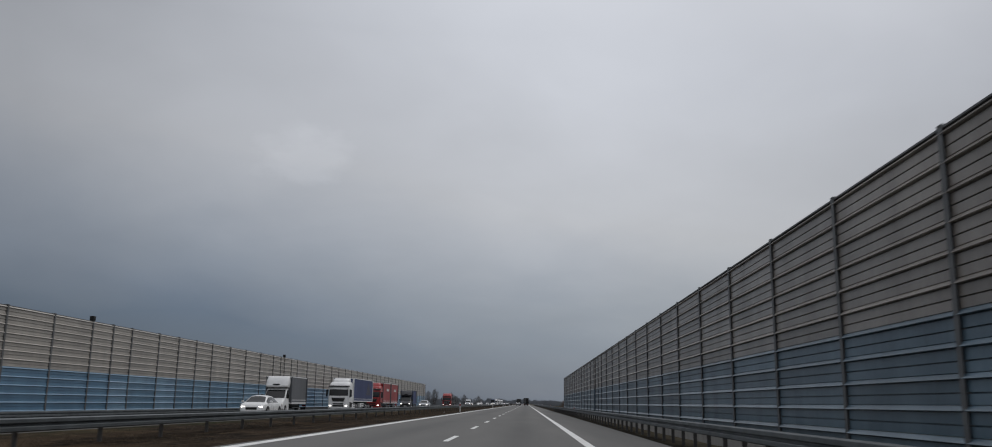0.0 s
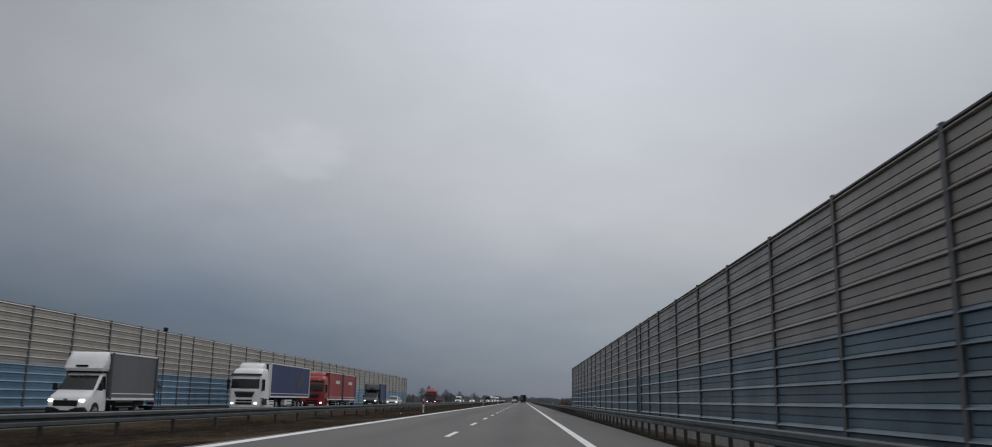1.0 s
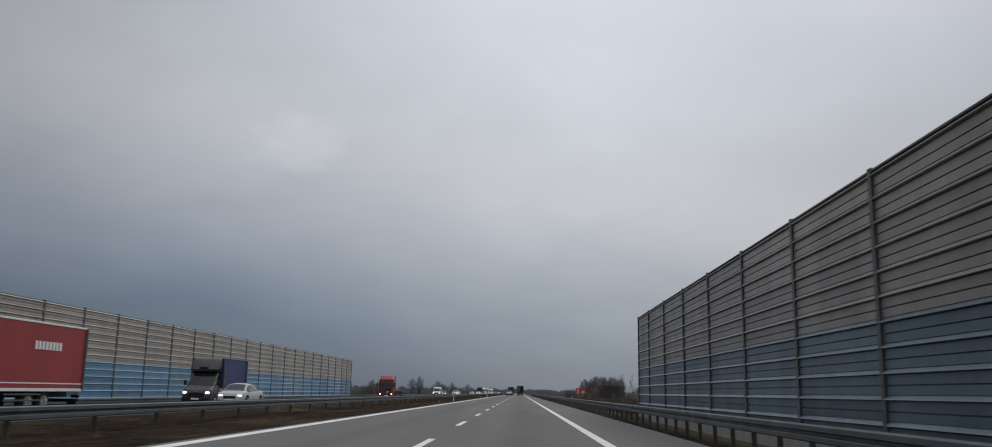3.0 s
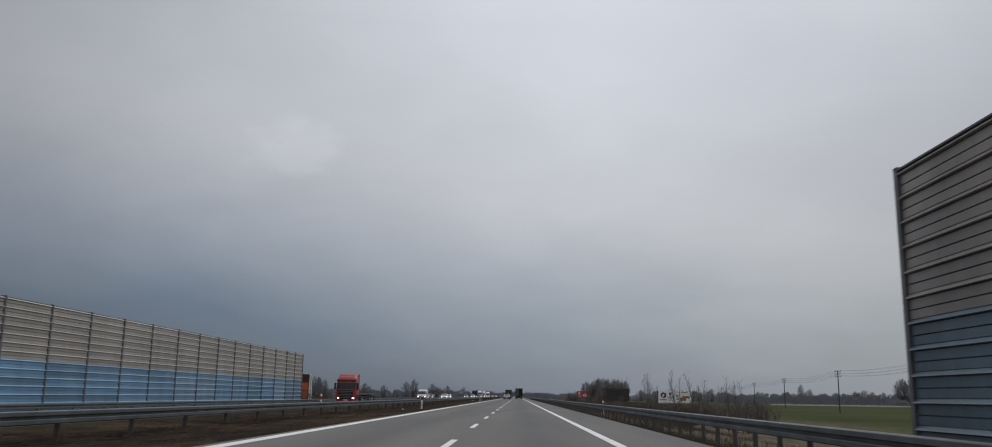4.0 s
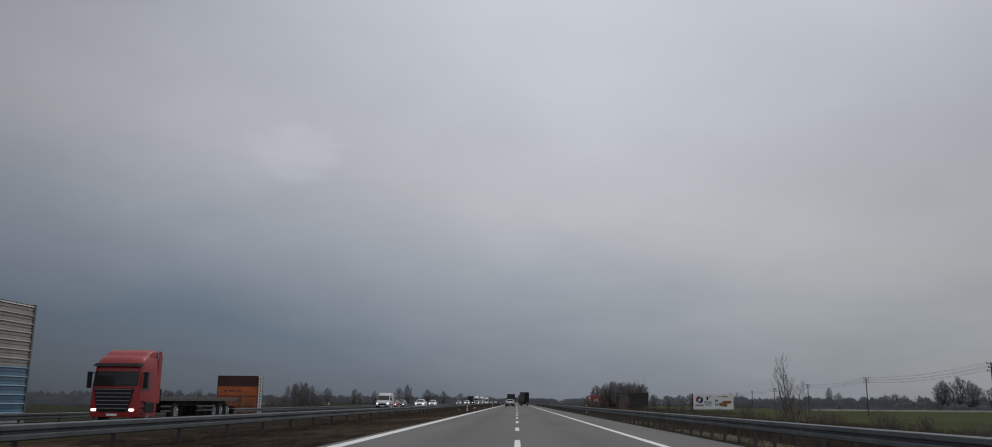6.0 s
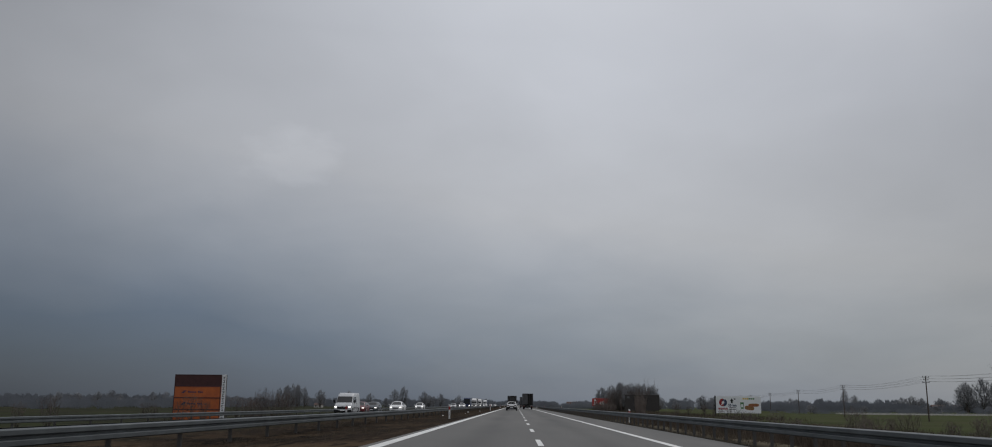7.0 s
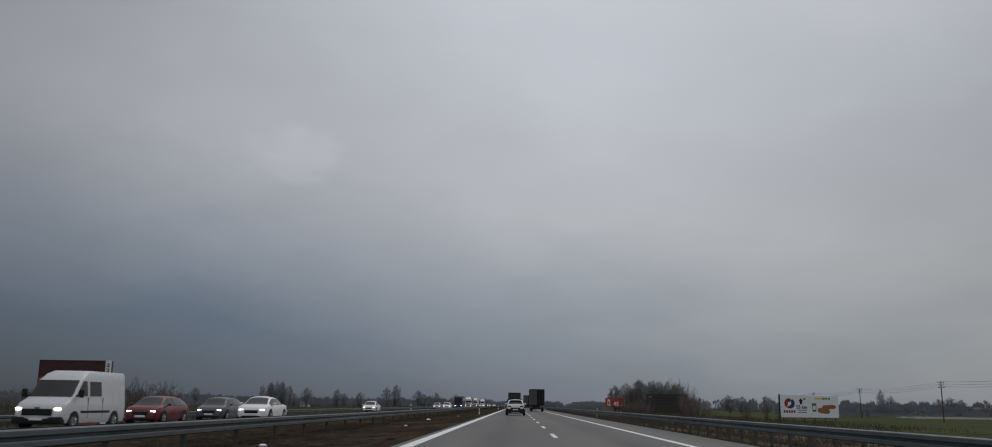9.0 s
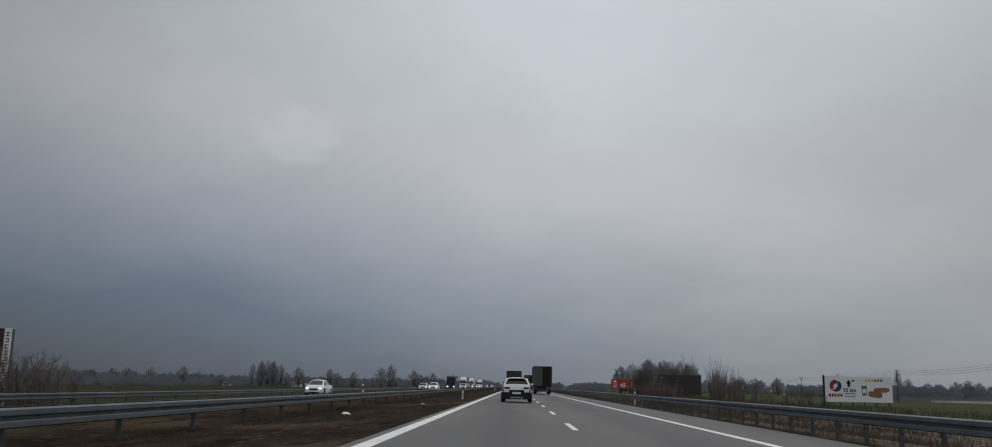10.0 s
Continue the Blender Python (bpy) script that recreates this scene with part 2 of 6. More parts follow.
M_CURT_K = mk("curtain_brown_black", (0.046, 0.043, 0.042), (0.030, 0.028, 0.028), 0.65, scale=0.5, fine=6, bump=0.08, spec=0.15)
# left rear doors: a pale reflection put into the colour as grey
M_DOOR_G = mk("grey_door_reflection", (0.085, 0.086, 0.088), (0.050, 0.050, 0.052), 0.5, scale=0.8, fine=7, bump=0.05, stretch=(1, 1, 0.3))
M_EMBLEM = mk("emblem_print", (0.040, 0.042, 0.075), (0.048, 0.045, 0.062), 0.5, scale=0.5, fine=6, bump=0.05)
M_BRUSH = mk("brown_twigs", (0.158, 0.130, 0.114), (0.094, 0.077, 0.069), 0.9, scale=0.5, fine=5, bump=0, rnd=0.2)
M_BARK = mk("bark", (0.105, 0.088, 0.075), (0.070, 0.060, 0.053), 0.9, scale=3, fine=20, bump=0.3)
# tree twigs, lightened to pale grey so the colour carries the haze of distance
M_TWIG = mk("bare_twigs_hazed", (0.265, 0.268, 0.278), (0.190, 0.193, 0.202), 0.9, scale=0.5, fine=5, bump=0, rnd=0.15)
# distance haze is put into this colour: paler and bluer than bark
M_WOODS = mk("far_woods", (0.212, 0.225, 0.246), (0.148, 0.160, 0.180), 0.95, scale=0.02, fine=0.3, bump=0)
M_DRYGRASS = mk("dry_grass", (0.115, 0.090, 0.060), (0.060, 0.047, 0.034), 0.9, scale=0.4, fine=5, bump=0)
M_WEED = mk("dead_weeds", (0.10, 0.075, 0.055), (0.055, 0.043, 0.034), 0.9, scale=0.4, fine=5, bump=0)
M_WOODPOLE = mk("creosoted_wood", (0.07, 0.055, 0.045), (0.10, 0.08, 0.065), 0.9, scale=4, fine=30, bump=0.2, stretch=(1, 1, 0.2))
M_WALLW = mk("house_render", (0.58, 0.56, 0.52), (0.48, 0.46, 0.43), 0.85, scale=1, fine=9)
M_ROOF = mk("roof_tiles", (0.12, 0.075, 0.062), (0.085, 0.060, 0.054), 0.8, scale=1.5, fine=12, rnd=0.2)


def ground_material():
    m, nt, p = mat_new("ground_soil_and_grass")
    geo = nt.nodes.new("ShaderNodeTexCoord")
    sep = nt.nodes.new("ShaderNodeSeparateXYZ")
    nt.links.new(geo.outputs["Object"], sep.inputs[0])

    def noise_fac(scale, detail=6, stretch=(1, 1, 1)):
        mp = nt.nodes.new("ShaderNodeMapping")
        mp.inputs["Scale"].default_value = stretch
        nt.links.new(geo.outputs["Object"], mp.inputs[0])
        n = nt.nodes.new("ShaderNodeTexNoise")
        n.inputs["Scale"].default_value = scale
        n.inputs["Detail"].default_value = detail
        nt.links.new(mp.outputs[0], n.inputs["Vector"])
        return n.outputs["Fac"]

    def mix(a, b, fac):
        x = nt.nodes.new("ShaderNodeMix")
        x.data_type = "RGBA"
        for i, c in ((6, a), (7, b)):
            if isinstance(c, tuple):
                x.inputs[i].default_value = (*c, 1)
            else:
                nt.links.new(c, x.inputs[i])
        nt.links.new(fac, x.inputs[0])
        return x.outputs[2]

    def ramp(v, lo, hi):
        r = nt.nodes.new("ShaderNodeMapRange")
        r.inputs["From Min"].default_value = lo
        r.inputs["From Max"].default_value = hi
        nt.links.new(v, r.inputs[0])
        return r.outputs[0]

    big, mid, fine = noise_fac(0.12), noise_fac(0.9, stretch=(1, 0.35, 1)), noise_fac(9)
    wob = nt.nodes.new("ShaderNodeMath")
    wob.operation = "MULTIPLY_ADD"
    nt.links.new(mid, wob.inputs[0])
    wob.inputs[1].default_value = 3.0
    nt.links.new(sep.outputs[0], wob.inputs[2])
    x = wob.outputs[0]
    soil = mix((0.012, 0.0088, 0.0064), (0.036, 0.0245, 0.0160), ramp(mid, 0.35, 0.65))
    soil = mix(soil, (0.058, 0.048, 0.036), ramp(fine, 0.55, 0.75))
    soil = mix(soil, (0.072, 0.049, 0.030), ramp(big, 0.50, 0.70))
    soil = mix(soil, (0.007, 0.006, 0.005), ramp(noise_fac(2.4, 7, (1, 0.2, 1)), 0.50, 0.68))
    soil = mix(soil, (0.100, 0.074, 0.048), ramp(noise_fac(5.0, 8, (1, 0.3, 1)), 0.58, 0.76))
    dry = mix((0.140, 0.118, 0.084), (0.062, 0.056, 0.038), ramp(mid, 0.35, 0.7))
    green = mix((0.034, 0.048, 0.015), (0.055, 0.065, 0.024), ramp(big, 0.35, 0.65))
    green = mix(green, (0.040, 0.037, 0.024), ramp(mid, 0.48, 0.68))
    strips = noise_fac(1.0, 4, (0.012, 0.16, 1))
    wide = noise_fac(1.0, 5, (0.006, 0.035, 1))
    green = mix(green, (0.074, 0.062, 0.038), ramp(wide, 0.55, 0.64))
    green = mix(green, (0.020, 0.027, 0.010), ramp(noise_fac(1.0, 5, (0.009, 0.05, 1)), 0.56, 0.66))
    green = mix(green, (0.046, 0.040, 0.028), ramp(strips, 0.56, 0.74))
    green = mix(green, (0.016, 0.019, 0.011), ramp(noise_fac(0.35, 8), 0.52, 0.72))
    west = mix(green, (0.026, 0.026, 0.018), ramp(noise_fac(0.05, 6), 0.25, 0.60))
    green = mix(green, (0.055, 0.064, 0.027), ramp(noise_fac(0.03, 6, (1, 0.6, 1)), 0.30, 0.62))
    left = mix(west, soil, ramp(x, -13.0, -10.0))
    c = mix(left, dry, ramp(x, 6.0, 10.0))
    c = mix(c, green, ramp(x, 31.0, 47.0))
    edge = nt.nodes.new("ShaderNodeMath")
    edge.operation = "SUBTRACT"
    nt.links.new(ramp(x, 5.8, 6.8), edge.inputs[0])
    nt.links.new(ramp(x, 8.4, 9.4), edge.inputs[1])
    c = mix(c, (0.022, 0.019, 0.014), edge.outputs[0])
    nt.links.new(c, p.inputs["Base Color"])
    p.inputs["Roughness"].default_value = 0.95
    p.inputs["Specular IOR Level"].default_value = 0.02
    b = nt.nodes.new("ShaderNodeBump")
    b.inputs["Strength"].default_value = 0.6
    b.inputs["Distance"].default_value = 0.06
    nt.links.new(fine, b.inputs["Height"])
    nt.links.new(b.outputs[0], p.inputs["Normal"])
    return m


M_GROUND = ground_material()


# ---------------------------------------------------------------- mesh helpers
def mesh_ob(name, bm, mat, smooth=False):
    me = bpy.data.meshes.new(name)
    bm.normal_update()
    bm.to_mesh(me)
    bm.free()
    me.materials.append(mat)
    if smooth:
        for poly in me.polygons:
            poly.use_smooth = True
        me.set_sharp_from_angle(angle=radians(38))
    return new(name, me)


def part(name, bm, material, parent, label="", smooth=False):
    ob = mesh_ob(name, bm, material, smooth)
    ob.parent = parent
    if label:
        tagged(ob, label)
    return ob


def share(name, mesh, parent, m):
    """One more piece on a mesh that others use too."""
    ob = new(name, mesh)
    ob.parent = parent
    ob.matrix_basis = m
    return ob


def data_mesh(name, verts, faces, mat):
    me = bpy.data.meshes.new(name)
    me.from_pydata(verts, [], faces)
    me.materials.append(mat)
    me.update()
    return me


def box(bm, x0, x1, y0, y1, z0, z1, bevel=0.0):
    r = bmesh.ops.create_cube(bm, size=1.0, matrix=Matrix.Translation(((x0 + x1) / 2, (y0 + y1) / 2, (z0 + z1) / 2)) @ Matrix.Diagonal((x1 - x0, y1 - y0, z1 - z0, 1)))
    if bevel:
        es = list({e for v in r["verts"] for e in v.link_edges})
        bmesh.ops.bevel(bm, geom=es, offset=bevel, segments=2, affect="EDGES", profile=0.6)
    return bm


def cyl(bm, a, b, r0, r1=None, n=10):
    a, b = Vector(a), Vector(b)
    d = b - a
    m = Matrix.Translation((a + b) / 2) @ d.to_track_quat("Z", "Y").to_matrix().to_4x4()
    bmesh.ops.create_cone(bm, cap_ends=True, segments=n, radius1=r0, radius2=r0 if r1 is None else r1, depth=d.length, matrix=m)
    return bm


def prism(bm, outline, x0, x1, bevel=0.0):
    """A side outline of (y, z) points made solid from x0 to x1."""
    a = [bm.verts.new((x0, y, z)) for y, z in outline]
    b = [bm.verts.new((x1, y, z)) for y, z in outline]
    n = len(outline)
    fs = [bm.faces.new(a), bm.faces.new(b[::-1])]
    for i in range(n):
        fs.append(bm.faces.new((a[i], b[i], b[(i + 1) % n], a[(i + 1) % n])))
    bmesh.ops.recalc_face_normals(bm, faces=fs)
    if bevel:
        es = list({e for f in fs for e in f.edges})
        bmesh.ops.bevel(bm, geom=es, offset=bevel, segments=2, affect="EDGES", profile=0.6)
    return bm


def extrude_profile(bm, prof, y0, y1, closed=True):
    """A cross-section of (x, z) points run from y0 to y1."""
    a = [bm.verts.new((x, y0, z)) for x, z in prof]
    b = [bm.verts.new((x, y1, z)) for x, z in prof]
    n = len(prof)
    fs = []
    for i in range(n if closed else n - 1):
        j = (i + 1) % n
        fs.append(bm.faces.new((a[i], a[j], b[j], b[i])))
    if closed:
        fs += [bm.faces.new(a[::-1]), bm.faces.new(b)]
    bmesh.ops.recalc_face_normals(bm, faces=fs)
    return bm


def empty(name, x, y, z, rz=0.0):
    e = new(name)
    e.matrix_world = pose(x, y, z, 0, 0, rz)
    e.empty_display_size = 0.3
    return e


def lettering(text, size, mat, parent, m, name="lettering", label=""):
    cu = bpy.data.curves.new(name, "FONT")
    cu.body = text
    cu.size = size
    cu.extrude = 0.01
    cu.offset = 0.03 * size
    cu.align_x = "CENTER"
    tmp = new(name, cu)
    bpy.context.view_layer.update()
    dg = bpy.context.evaluated_depsgraph_get()
    me = bpy.data.meshes.new_from_object(tmp.evaluated_get(dg))
    bpy.data.objects.remove(tmp)
    me.materials.clear()
    me.materials.append(mat)
    ob = new(name, me)
    ob.parent = parent
    ob.matrix_basis = m
    if label:
        tagged(ob, label)
    return ob


# ---------------------------------------------------------------- ground and roads
PROFILE = [(-4200, -4.6), (-900, -4.2), (-100, -3.4), (-60, -3.1), (-45, -2.9), (-34, -2.3), (-28.5, -0.78), (-26.5, -0.52), (-24.6, -0.36), (-24.0, -0.46),
           (-13.5, -0.16), (-13.1, -0.05), (-11, -0.10), (-9, -0.12), (-7.4, -0.10), (-6.2, -0.05), (-5, 0.04), (-4.2, 0.082), (-3.8, 0.0), (6.1, -0.28),
           (6.6, -0.19), (7.6, -0.22), (9.6, -0.36), (14, -1.35), (20, -1.65), (45, -1.75), (120, -1.95), (900, -2.3), (4200, -2.6)]


def ground_z(x):
    for (xa, za), (xb, zb) in zip(PROFILE, PROFILE[1:]):
        if x <= xb:
            return za + (zb - za) * (x - xa) / (xb - xa)
    return PROFILE[-1][1]


def own_road_z(x):
    return -0.025 * x


def far_road_z(x):
    return -0.02 + 0.025 * (x + 13.2)


def build_ground():
    ys = [-400, -60] + list(range(-40, 520, 4)) + [560, 620, 700, 820, 1000, 1300, 1800, 2600, 4400]
    verts, faces = [], []
    for y in ys:
        for x, z in PROFILE:
            dz = 0.0
            if -8 < x < -4.6 or -11.5 < x < -8 or 7 < x < 130:
                dz = 0.05 * noise.noise((x * 0.9, y * 0.13, 2.0)) * (1 if x < 10 else 3)
            verts.append((x, y, z + dz))
    n = len(PROFILE)
    for j in range(len(ys) - 1):
        for i in range(n - 1):
            faces.append((j * n + i, j * n + i + 1, (j + 1) * n + i + 1, (j + 1) * n + i))
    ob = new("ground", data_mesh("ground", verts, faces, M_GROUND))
    tagged(ob, "brown winter soil, dry grass and green fields beside the motorway", "ground", kind="structure")


build_ground()


def build_road(name, x0, x1, zf, label):
    bm = bmesh.new()
    extrude_profile(bm, [(x0, zf(x0)), (x1, zf(x1)), (x1 + 0.05, zf(x1) - 0.14), (x0 - 0.05, zf(x0) - 0.14)], -120, 2600)
    ob = mesh_ob(name, bm, M_ASPHALT)
    return tagged(ob, label, "road", kind="structure")


road_own = build_road("road", -4.10, 6.5, own_road_z, "grey asphalt carriageway with white lines and hard shoulder")
road_far = build_road("road", -24.3, -13.2, far_road_z, "grey asphalt carriageway for oncoming traffic beyond the median")


def paint_line(parent, x, zf, width, label):
    bm = bmesh.new()
    a, b = x - width / 2, x + width / 2
    extrude_profile(bm, [(a, zf(a) + 0.006), (b, zf(b) + 0.006), (b, zf(b) - 0.01), (a, zf(a) - 0.01)], -110, 2500)
    part("edge_line", bm, M_LINE, parent, label)


for parent, zf, xs in ((road_own, own_road_z, (-3.78, 3.93)), (road_far, far_road_z, (-14.4, -21.9))):
    for x in xs:
        paint_line(parent, x, zf, 0.26, "solid white painted edge line")


def dash_mesh(slope, length, width):
    bm = bmesh.new()
    a = width / 2
    extrude_profile(bm, [(-a, -slope * -a + 0.006), (a, -slope * a + 0.006), (a, -slope * a - 0.01), (-a, slope * a - 0.01)], 0, length)
    me = bpy.data.meshes.new("dash")
    bm.to_mesh(me)
    bm.free()
    me.materials.append(M_LINE)
    return me


DASH_OWN, DASH_FAR = dash_mesh(0.025, 4.0, 0.15), dash_mesh(-0.025, 4.0, 0.15)
for k in range(-4, 110):
    share("dash", DASH_OWN, road_own, pose(0, 0.45 + 12 * k, 0))
    if k < 70:
        share("dash", DASH_FAR, road_far, pose(-18.15, 3 + 12 * k, far_road_z(-18.15)))


# ---------------------------------------------------------------- noise barriers
PITCH = 0.475


def panel_mesh(width, mat, gap):
    """A flat steel cassette with one groove of the given half-width and a sloping lip along its upper edge."""
    prof = [(0.0, 0.0), (-0.050, 0.003), (-0.058, 0.010), (-0.058, 0.185 - gap), (-0.006, 0.187 - gap), (-0.006, 0.187 + gap), (-0.058, 0.189 + gap), (-0.058, 0.395 - gap),
            (-0.030 + gap, 0.397 - gap), (-0.030 + gap, 0.400), (-0.122, 0.404), (-0.128, 0.412), (-0.050, 0.496), (0.0, 0.498)]
    bm = bmesh.new()
    extrude_profile(bm, [(x, z * PITCH / 0.5) for x, z in prof], 0.06, width - 0.06)
    me = bpy.data.meshes.new("panel")
    bm.to_mesh(me)
    bm.free()
    me.materials.append(mat)
    return me


def post_mesh(height):
    bm = bmesh.new()
    prof = [(-0.11, -0.08), (-0.11, 0.08), (-0.098, 0.08), (-0.098, 0.012), (0.098, 0.012), (0.098, 0.08), (0.11, 0.08), (0.11, -0.08), (0.098, -0.08), (0.098, -0.012), (-0.098, -0.012), (-0.098, -0.08)]
    a = [bm.verts.new((x, y, 0)) for x, y in prof]
    b = [bm.verts.new((x, y, height)) for x, y in prof]
    fs = [bm.faces.new(a[::-1]), bm.faces.new(b)]
    for i in range(len(prof)):
        j = (i + 1) % len(prof)
        fs.append(bm.faces.new((a[i], a[j], b[j], b[i])))
    bmesh.ops.recalc_face_normals(bm, faces=fs)
    box(bm, -0.115, 0.115, -0.085, 0.085, height - 0.01, height + 0.015)
    me = bpy.data.meshes.new("barrier_post")
    bm.to_mesh(me)
    bm.free()
    me.materials.append(M_HPOST)
    return me


def noise_wall(name, x, posts, base, n_blue, n_all, face, beige, blues, own_from, own_to, label, seed):
    """face: -1 when the ribbed side looks towards smaller x, 1 for the other way. Bays from own_from to own_to are single panels."""
    r = random.Random(seed)
    root = empty(name, x, posts[0], base)
    tagged(root, label, "noise barrier", kind="structure")
    height = PITCH * n_all
    pm = post_mesh(height + 0.06)
    cache, rest = {}, {}
    door_bays = [i for i in range(len(posts) - 1) if posts[i + 1] - posts[i] < 1.75 and face < 0]
    for i, y in enumerate(posts):
        share("barrier_post", pm, root, pose(0, y - posts[0], 0))
    for i in range(len(posts) - 1):
        w = round(posts[i + 1] - posts[i], 1)
        y = posts[i] - posts[0]
        shade = r.choice(blues)
        for k in range(n_all):
            if i in door_bays and k < 5:
                continue
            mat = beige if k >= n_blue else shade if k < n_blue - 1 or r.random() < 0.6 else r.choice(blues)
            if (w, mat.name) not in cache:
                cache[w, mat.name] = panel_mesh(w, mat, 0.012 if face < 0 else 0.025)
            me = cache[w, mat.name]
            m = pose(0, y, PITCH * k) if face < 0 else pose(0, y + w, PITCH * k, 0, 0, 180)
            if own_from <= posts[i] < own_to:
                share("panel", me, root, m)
            else:
                vs, fs = rest.setdefault(mat.name, ([], [], mat))[:2]
                off = len(vs)
                vs += [tuple(m @ v.co) for v in me.vertices]
                fs += [tuple(off + q for q in poly.vertices) for poly in me.polygons]
    for vs, fs, mat in rest.values():
        ob = new("panel_field", data_mesh("panel_field", vs, fs, mat))
        ob.parent = root
        tagged(ob, kind="stuff")
    bm = bmesh.new()
    box(bm, -0.12, 0.12, 0, posts[-1] - posts[0], -0.62, -0.004)
    part("plinth", bm, M_CONC, root, "grey precast concrete plinth beam")
    bm = bmesh.new()
    box(bm, -0.10, 0.06, 0.02, posts[-1] - posts[0] - 0.02, height + 0.002, height + 0.035)
    part("cap_strip", bm, M_HPOST, root, "thin steel cap strip")
    for i in door_bays:
        y0, y1 = posts[i] - posts[0] + 0.12, posts[i + 1] - posts[0] - 0.12
        bm = bmesh.new()
        box(bm, -0.03, 0.03, y0, y1, 0.02, 5 * PITCH - 0.01, 0.008)
        d = part("service_door", bm, M_BLUE_R, root, "blue steel service door in the barrier")
        bm = bmesh.new()
        box(bm, -0.075, -0.035, y0 + 0.30, y0 + 0.42, 0.15, 2.25, 0.01)
        box(bm, -0.075, -0.035, y1 - 0.42, y1 - 0.30, 0.15, 2.25, 0.01)
        for z in (0.25, 0.9, 1.55, 2.12):
            box(bm, -0.06, -0.032, y0 + 0.05, y1 - 0.05, z, z + 0.06)
        part("door_stiffener", bm, M_BLUE_3, d, "paler blue vertical and horizontal ribs")
        bm = bmesh.new()
        cyl(bm, (-0.11, y1 - 0.15, 1.0), (-0.11, y1 - 0.15, 1.2), 0.015)
        part("handle", bm, M_BLACK, d)
    return root


posts_r = [13.5 + 4.98 * k for k in range(-6, 0)] + [13.6, 18.6, 23.5, 28.5, 33.5, 38.5, 43.4, 48.4, 53.4, 58.3, 63.3, 68.3, 73.2, 78.2, 81.7, 85.0, 86.7, 91.6, 96.6, 101.6, 106.5, 111.5, 116.4, 121.4, 126.5, 131.6, 136.6, 141.6, 146.6, 151.6, 155.7]
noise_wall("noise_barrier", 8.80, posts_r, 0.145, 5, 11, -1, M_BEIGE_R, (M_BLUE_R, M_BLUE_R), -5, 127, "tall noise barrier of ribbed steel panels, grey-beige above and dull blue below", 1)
posts_l = [3.0 + 5.01 * k for k in range(0, 10)] + [53.1, 58.0, 61.0, 64.0, 68.9, 72.9, 76.9, 80.9, 85.9, 90.8, 95.9, 100.9, 104.0, 105.6, 108.8, 111.7] + [116.7 + 5.01 * k for k in range(0, 19)] + [212.2, 217.2, 222.2, 227.2, 232.3, 237.3, 242.3, 247.4, 251.5, 255.6]
noise_wall("noise_barrier", -26.81, posts_l, -0.17, 6, 13, 1, M_BEIGE, (M_BLUE, M_BLUE, M_BLUE_2, M_BLUE_3), 136, 258, "tall noise barrier of ribbed steel panels, beige above and bright blue below", 2)


def sensor_box(x, y, z):
    bm = bmesh.new()
    box(bm, x - 0.14, x + 0.14, y - 0.16, y + 0.16, z, z + 0.30, 0.03)
    cyl(bm, (x, y, z - 0.002), (x, y, z + 0.02), 0.10, n=8)
    tagged(mesh_ob("sensor_box", bm, M_BLACK), "small black box fixed on top of a barrier post", "box")


for y in (58.0, 105.6):
    sensor_box(-26.81, y, -0.17 + 13 * PITCH + 0.075)


# ---------------------------------------------------------------- guard rails
W_PROF = [(0.0, 0.0), (-0.030, 0.004), (-0.078, 0.022), (-0.083, 0.032), (-0.083, 0.108), (-0.078, 0.118), (-0.014, 0.136), (-0.008, 0.146), (-0.008, 0.172), (-0.014, 0.182), (-0.078, 0.198), (-0.083, 0.208), (-0.083, 0.280), (-0.078, 0.290), (-0.030, 0.306), (0.0, 0.310)]


def beam_mesh(length):
    bm = bmesh.new()
    outer = W_PROF
    inner = [(x + 0.006, z) for x, z in reversed(W_PROF)]
    extrude_profile(bm, outer + inner, 0.0, length)
    me = bpy.data.meshes.new("beam")
    bm.to_mesh(me)
    bm.free()
    me.materials.append(M_STEEL)
    return me


BEAM = beam_mesh(4.0)


def rail_post_mesh(h):
    bm = bmesh.new()
    box(bm, -0.05, 0.05, -0.03, 0.03, -0.3, h)
    box(bm, -0.05, 0.05, -0.034, -0.03, 0.02, h - 0.02)
    me = bpy.data.meshes.new("rail_post")
    bm.to_mesh(me)
    bm.free()
    me.materials.append(M_POST)
    return me


def spacer_mesh():
    bm = bmesh.new()
    box(bm, 0.0, 0.12, -0.05, 0.05, 0.06, 0.25, 0.01)
    me = bpy.data.meshes.new("spacer")
    bm.to_mesh(me)
    bm.free()
    me.materials.append(M_STEEL)
    return me


SPACER = spacer_mesh()


def guard_rail(x, y0, y1, step, top, ground, faces, label, detail_to):
    """faces: the sides that carry a beam, -1 for the side of smaller x."""
    root = empty("guard_rail", x, y0, ground)
    tagged(root, label, "guard rail", kind="structure")
    pm = rail_post_mesh(top - ground - 0.03)
    zb = top - ground - 0.31
    n = int((y1 - y0) / 4.0)
    for i in range(n):
        far = y0 + 4.0 * i > detail_to
        for f in faces:
            m = pose(f * 0.17, 4.0 * i, zb) if f < 0 else pose(f * 0.17, 4.0 * i + 4.0, zb, 0, 0, 180)
            share("beam", BEAM, root, m)
        for q in range(int(4 / step)):
            share("rail_post", pm, root, pose(0, 4.0 * i + q * step, 0))
            if not far:
                for f in faces:
                    share("spacer", SPACER, root, pose(f * 0.17, 4.0 * i + q * step, zb) if f < 0 else pose(f * 0.17, 4.0 * i + q * step, zb, 0, 0, 180))
    return root


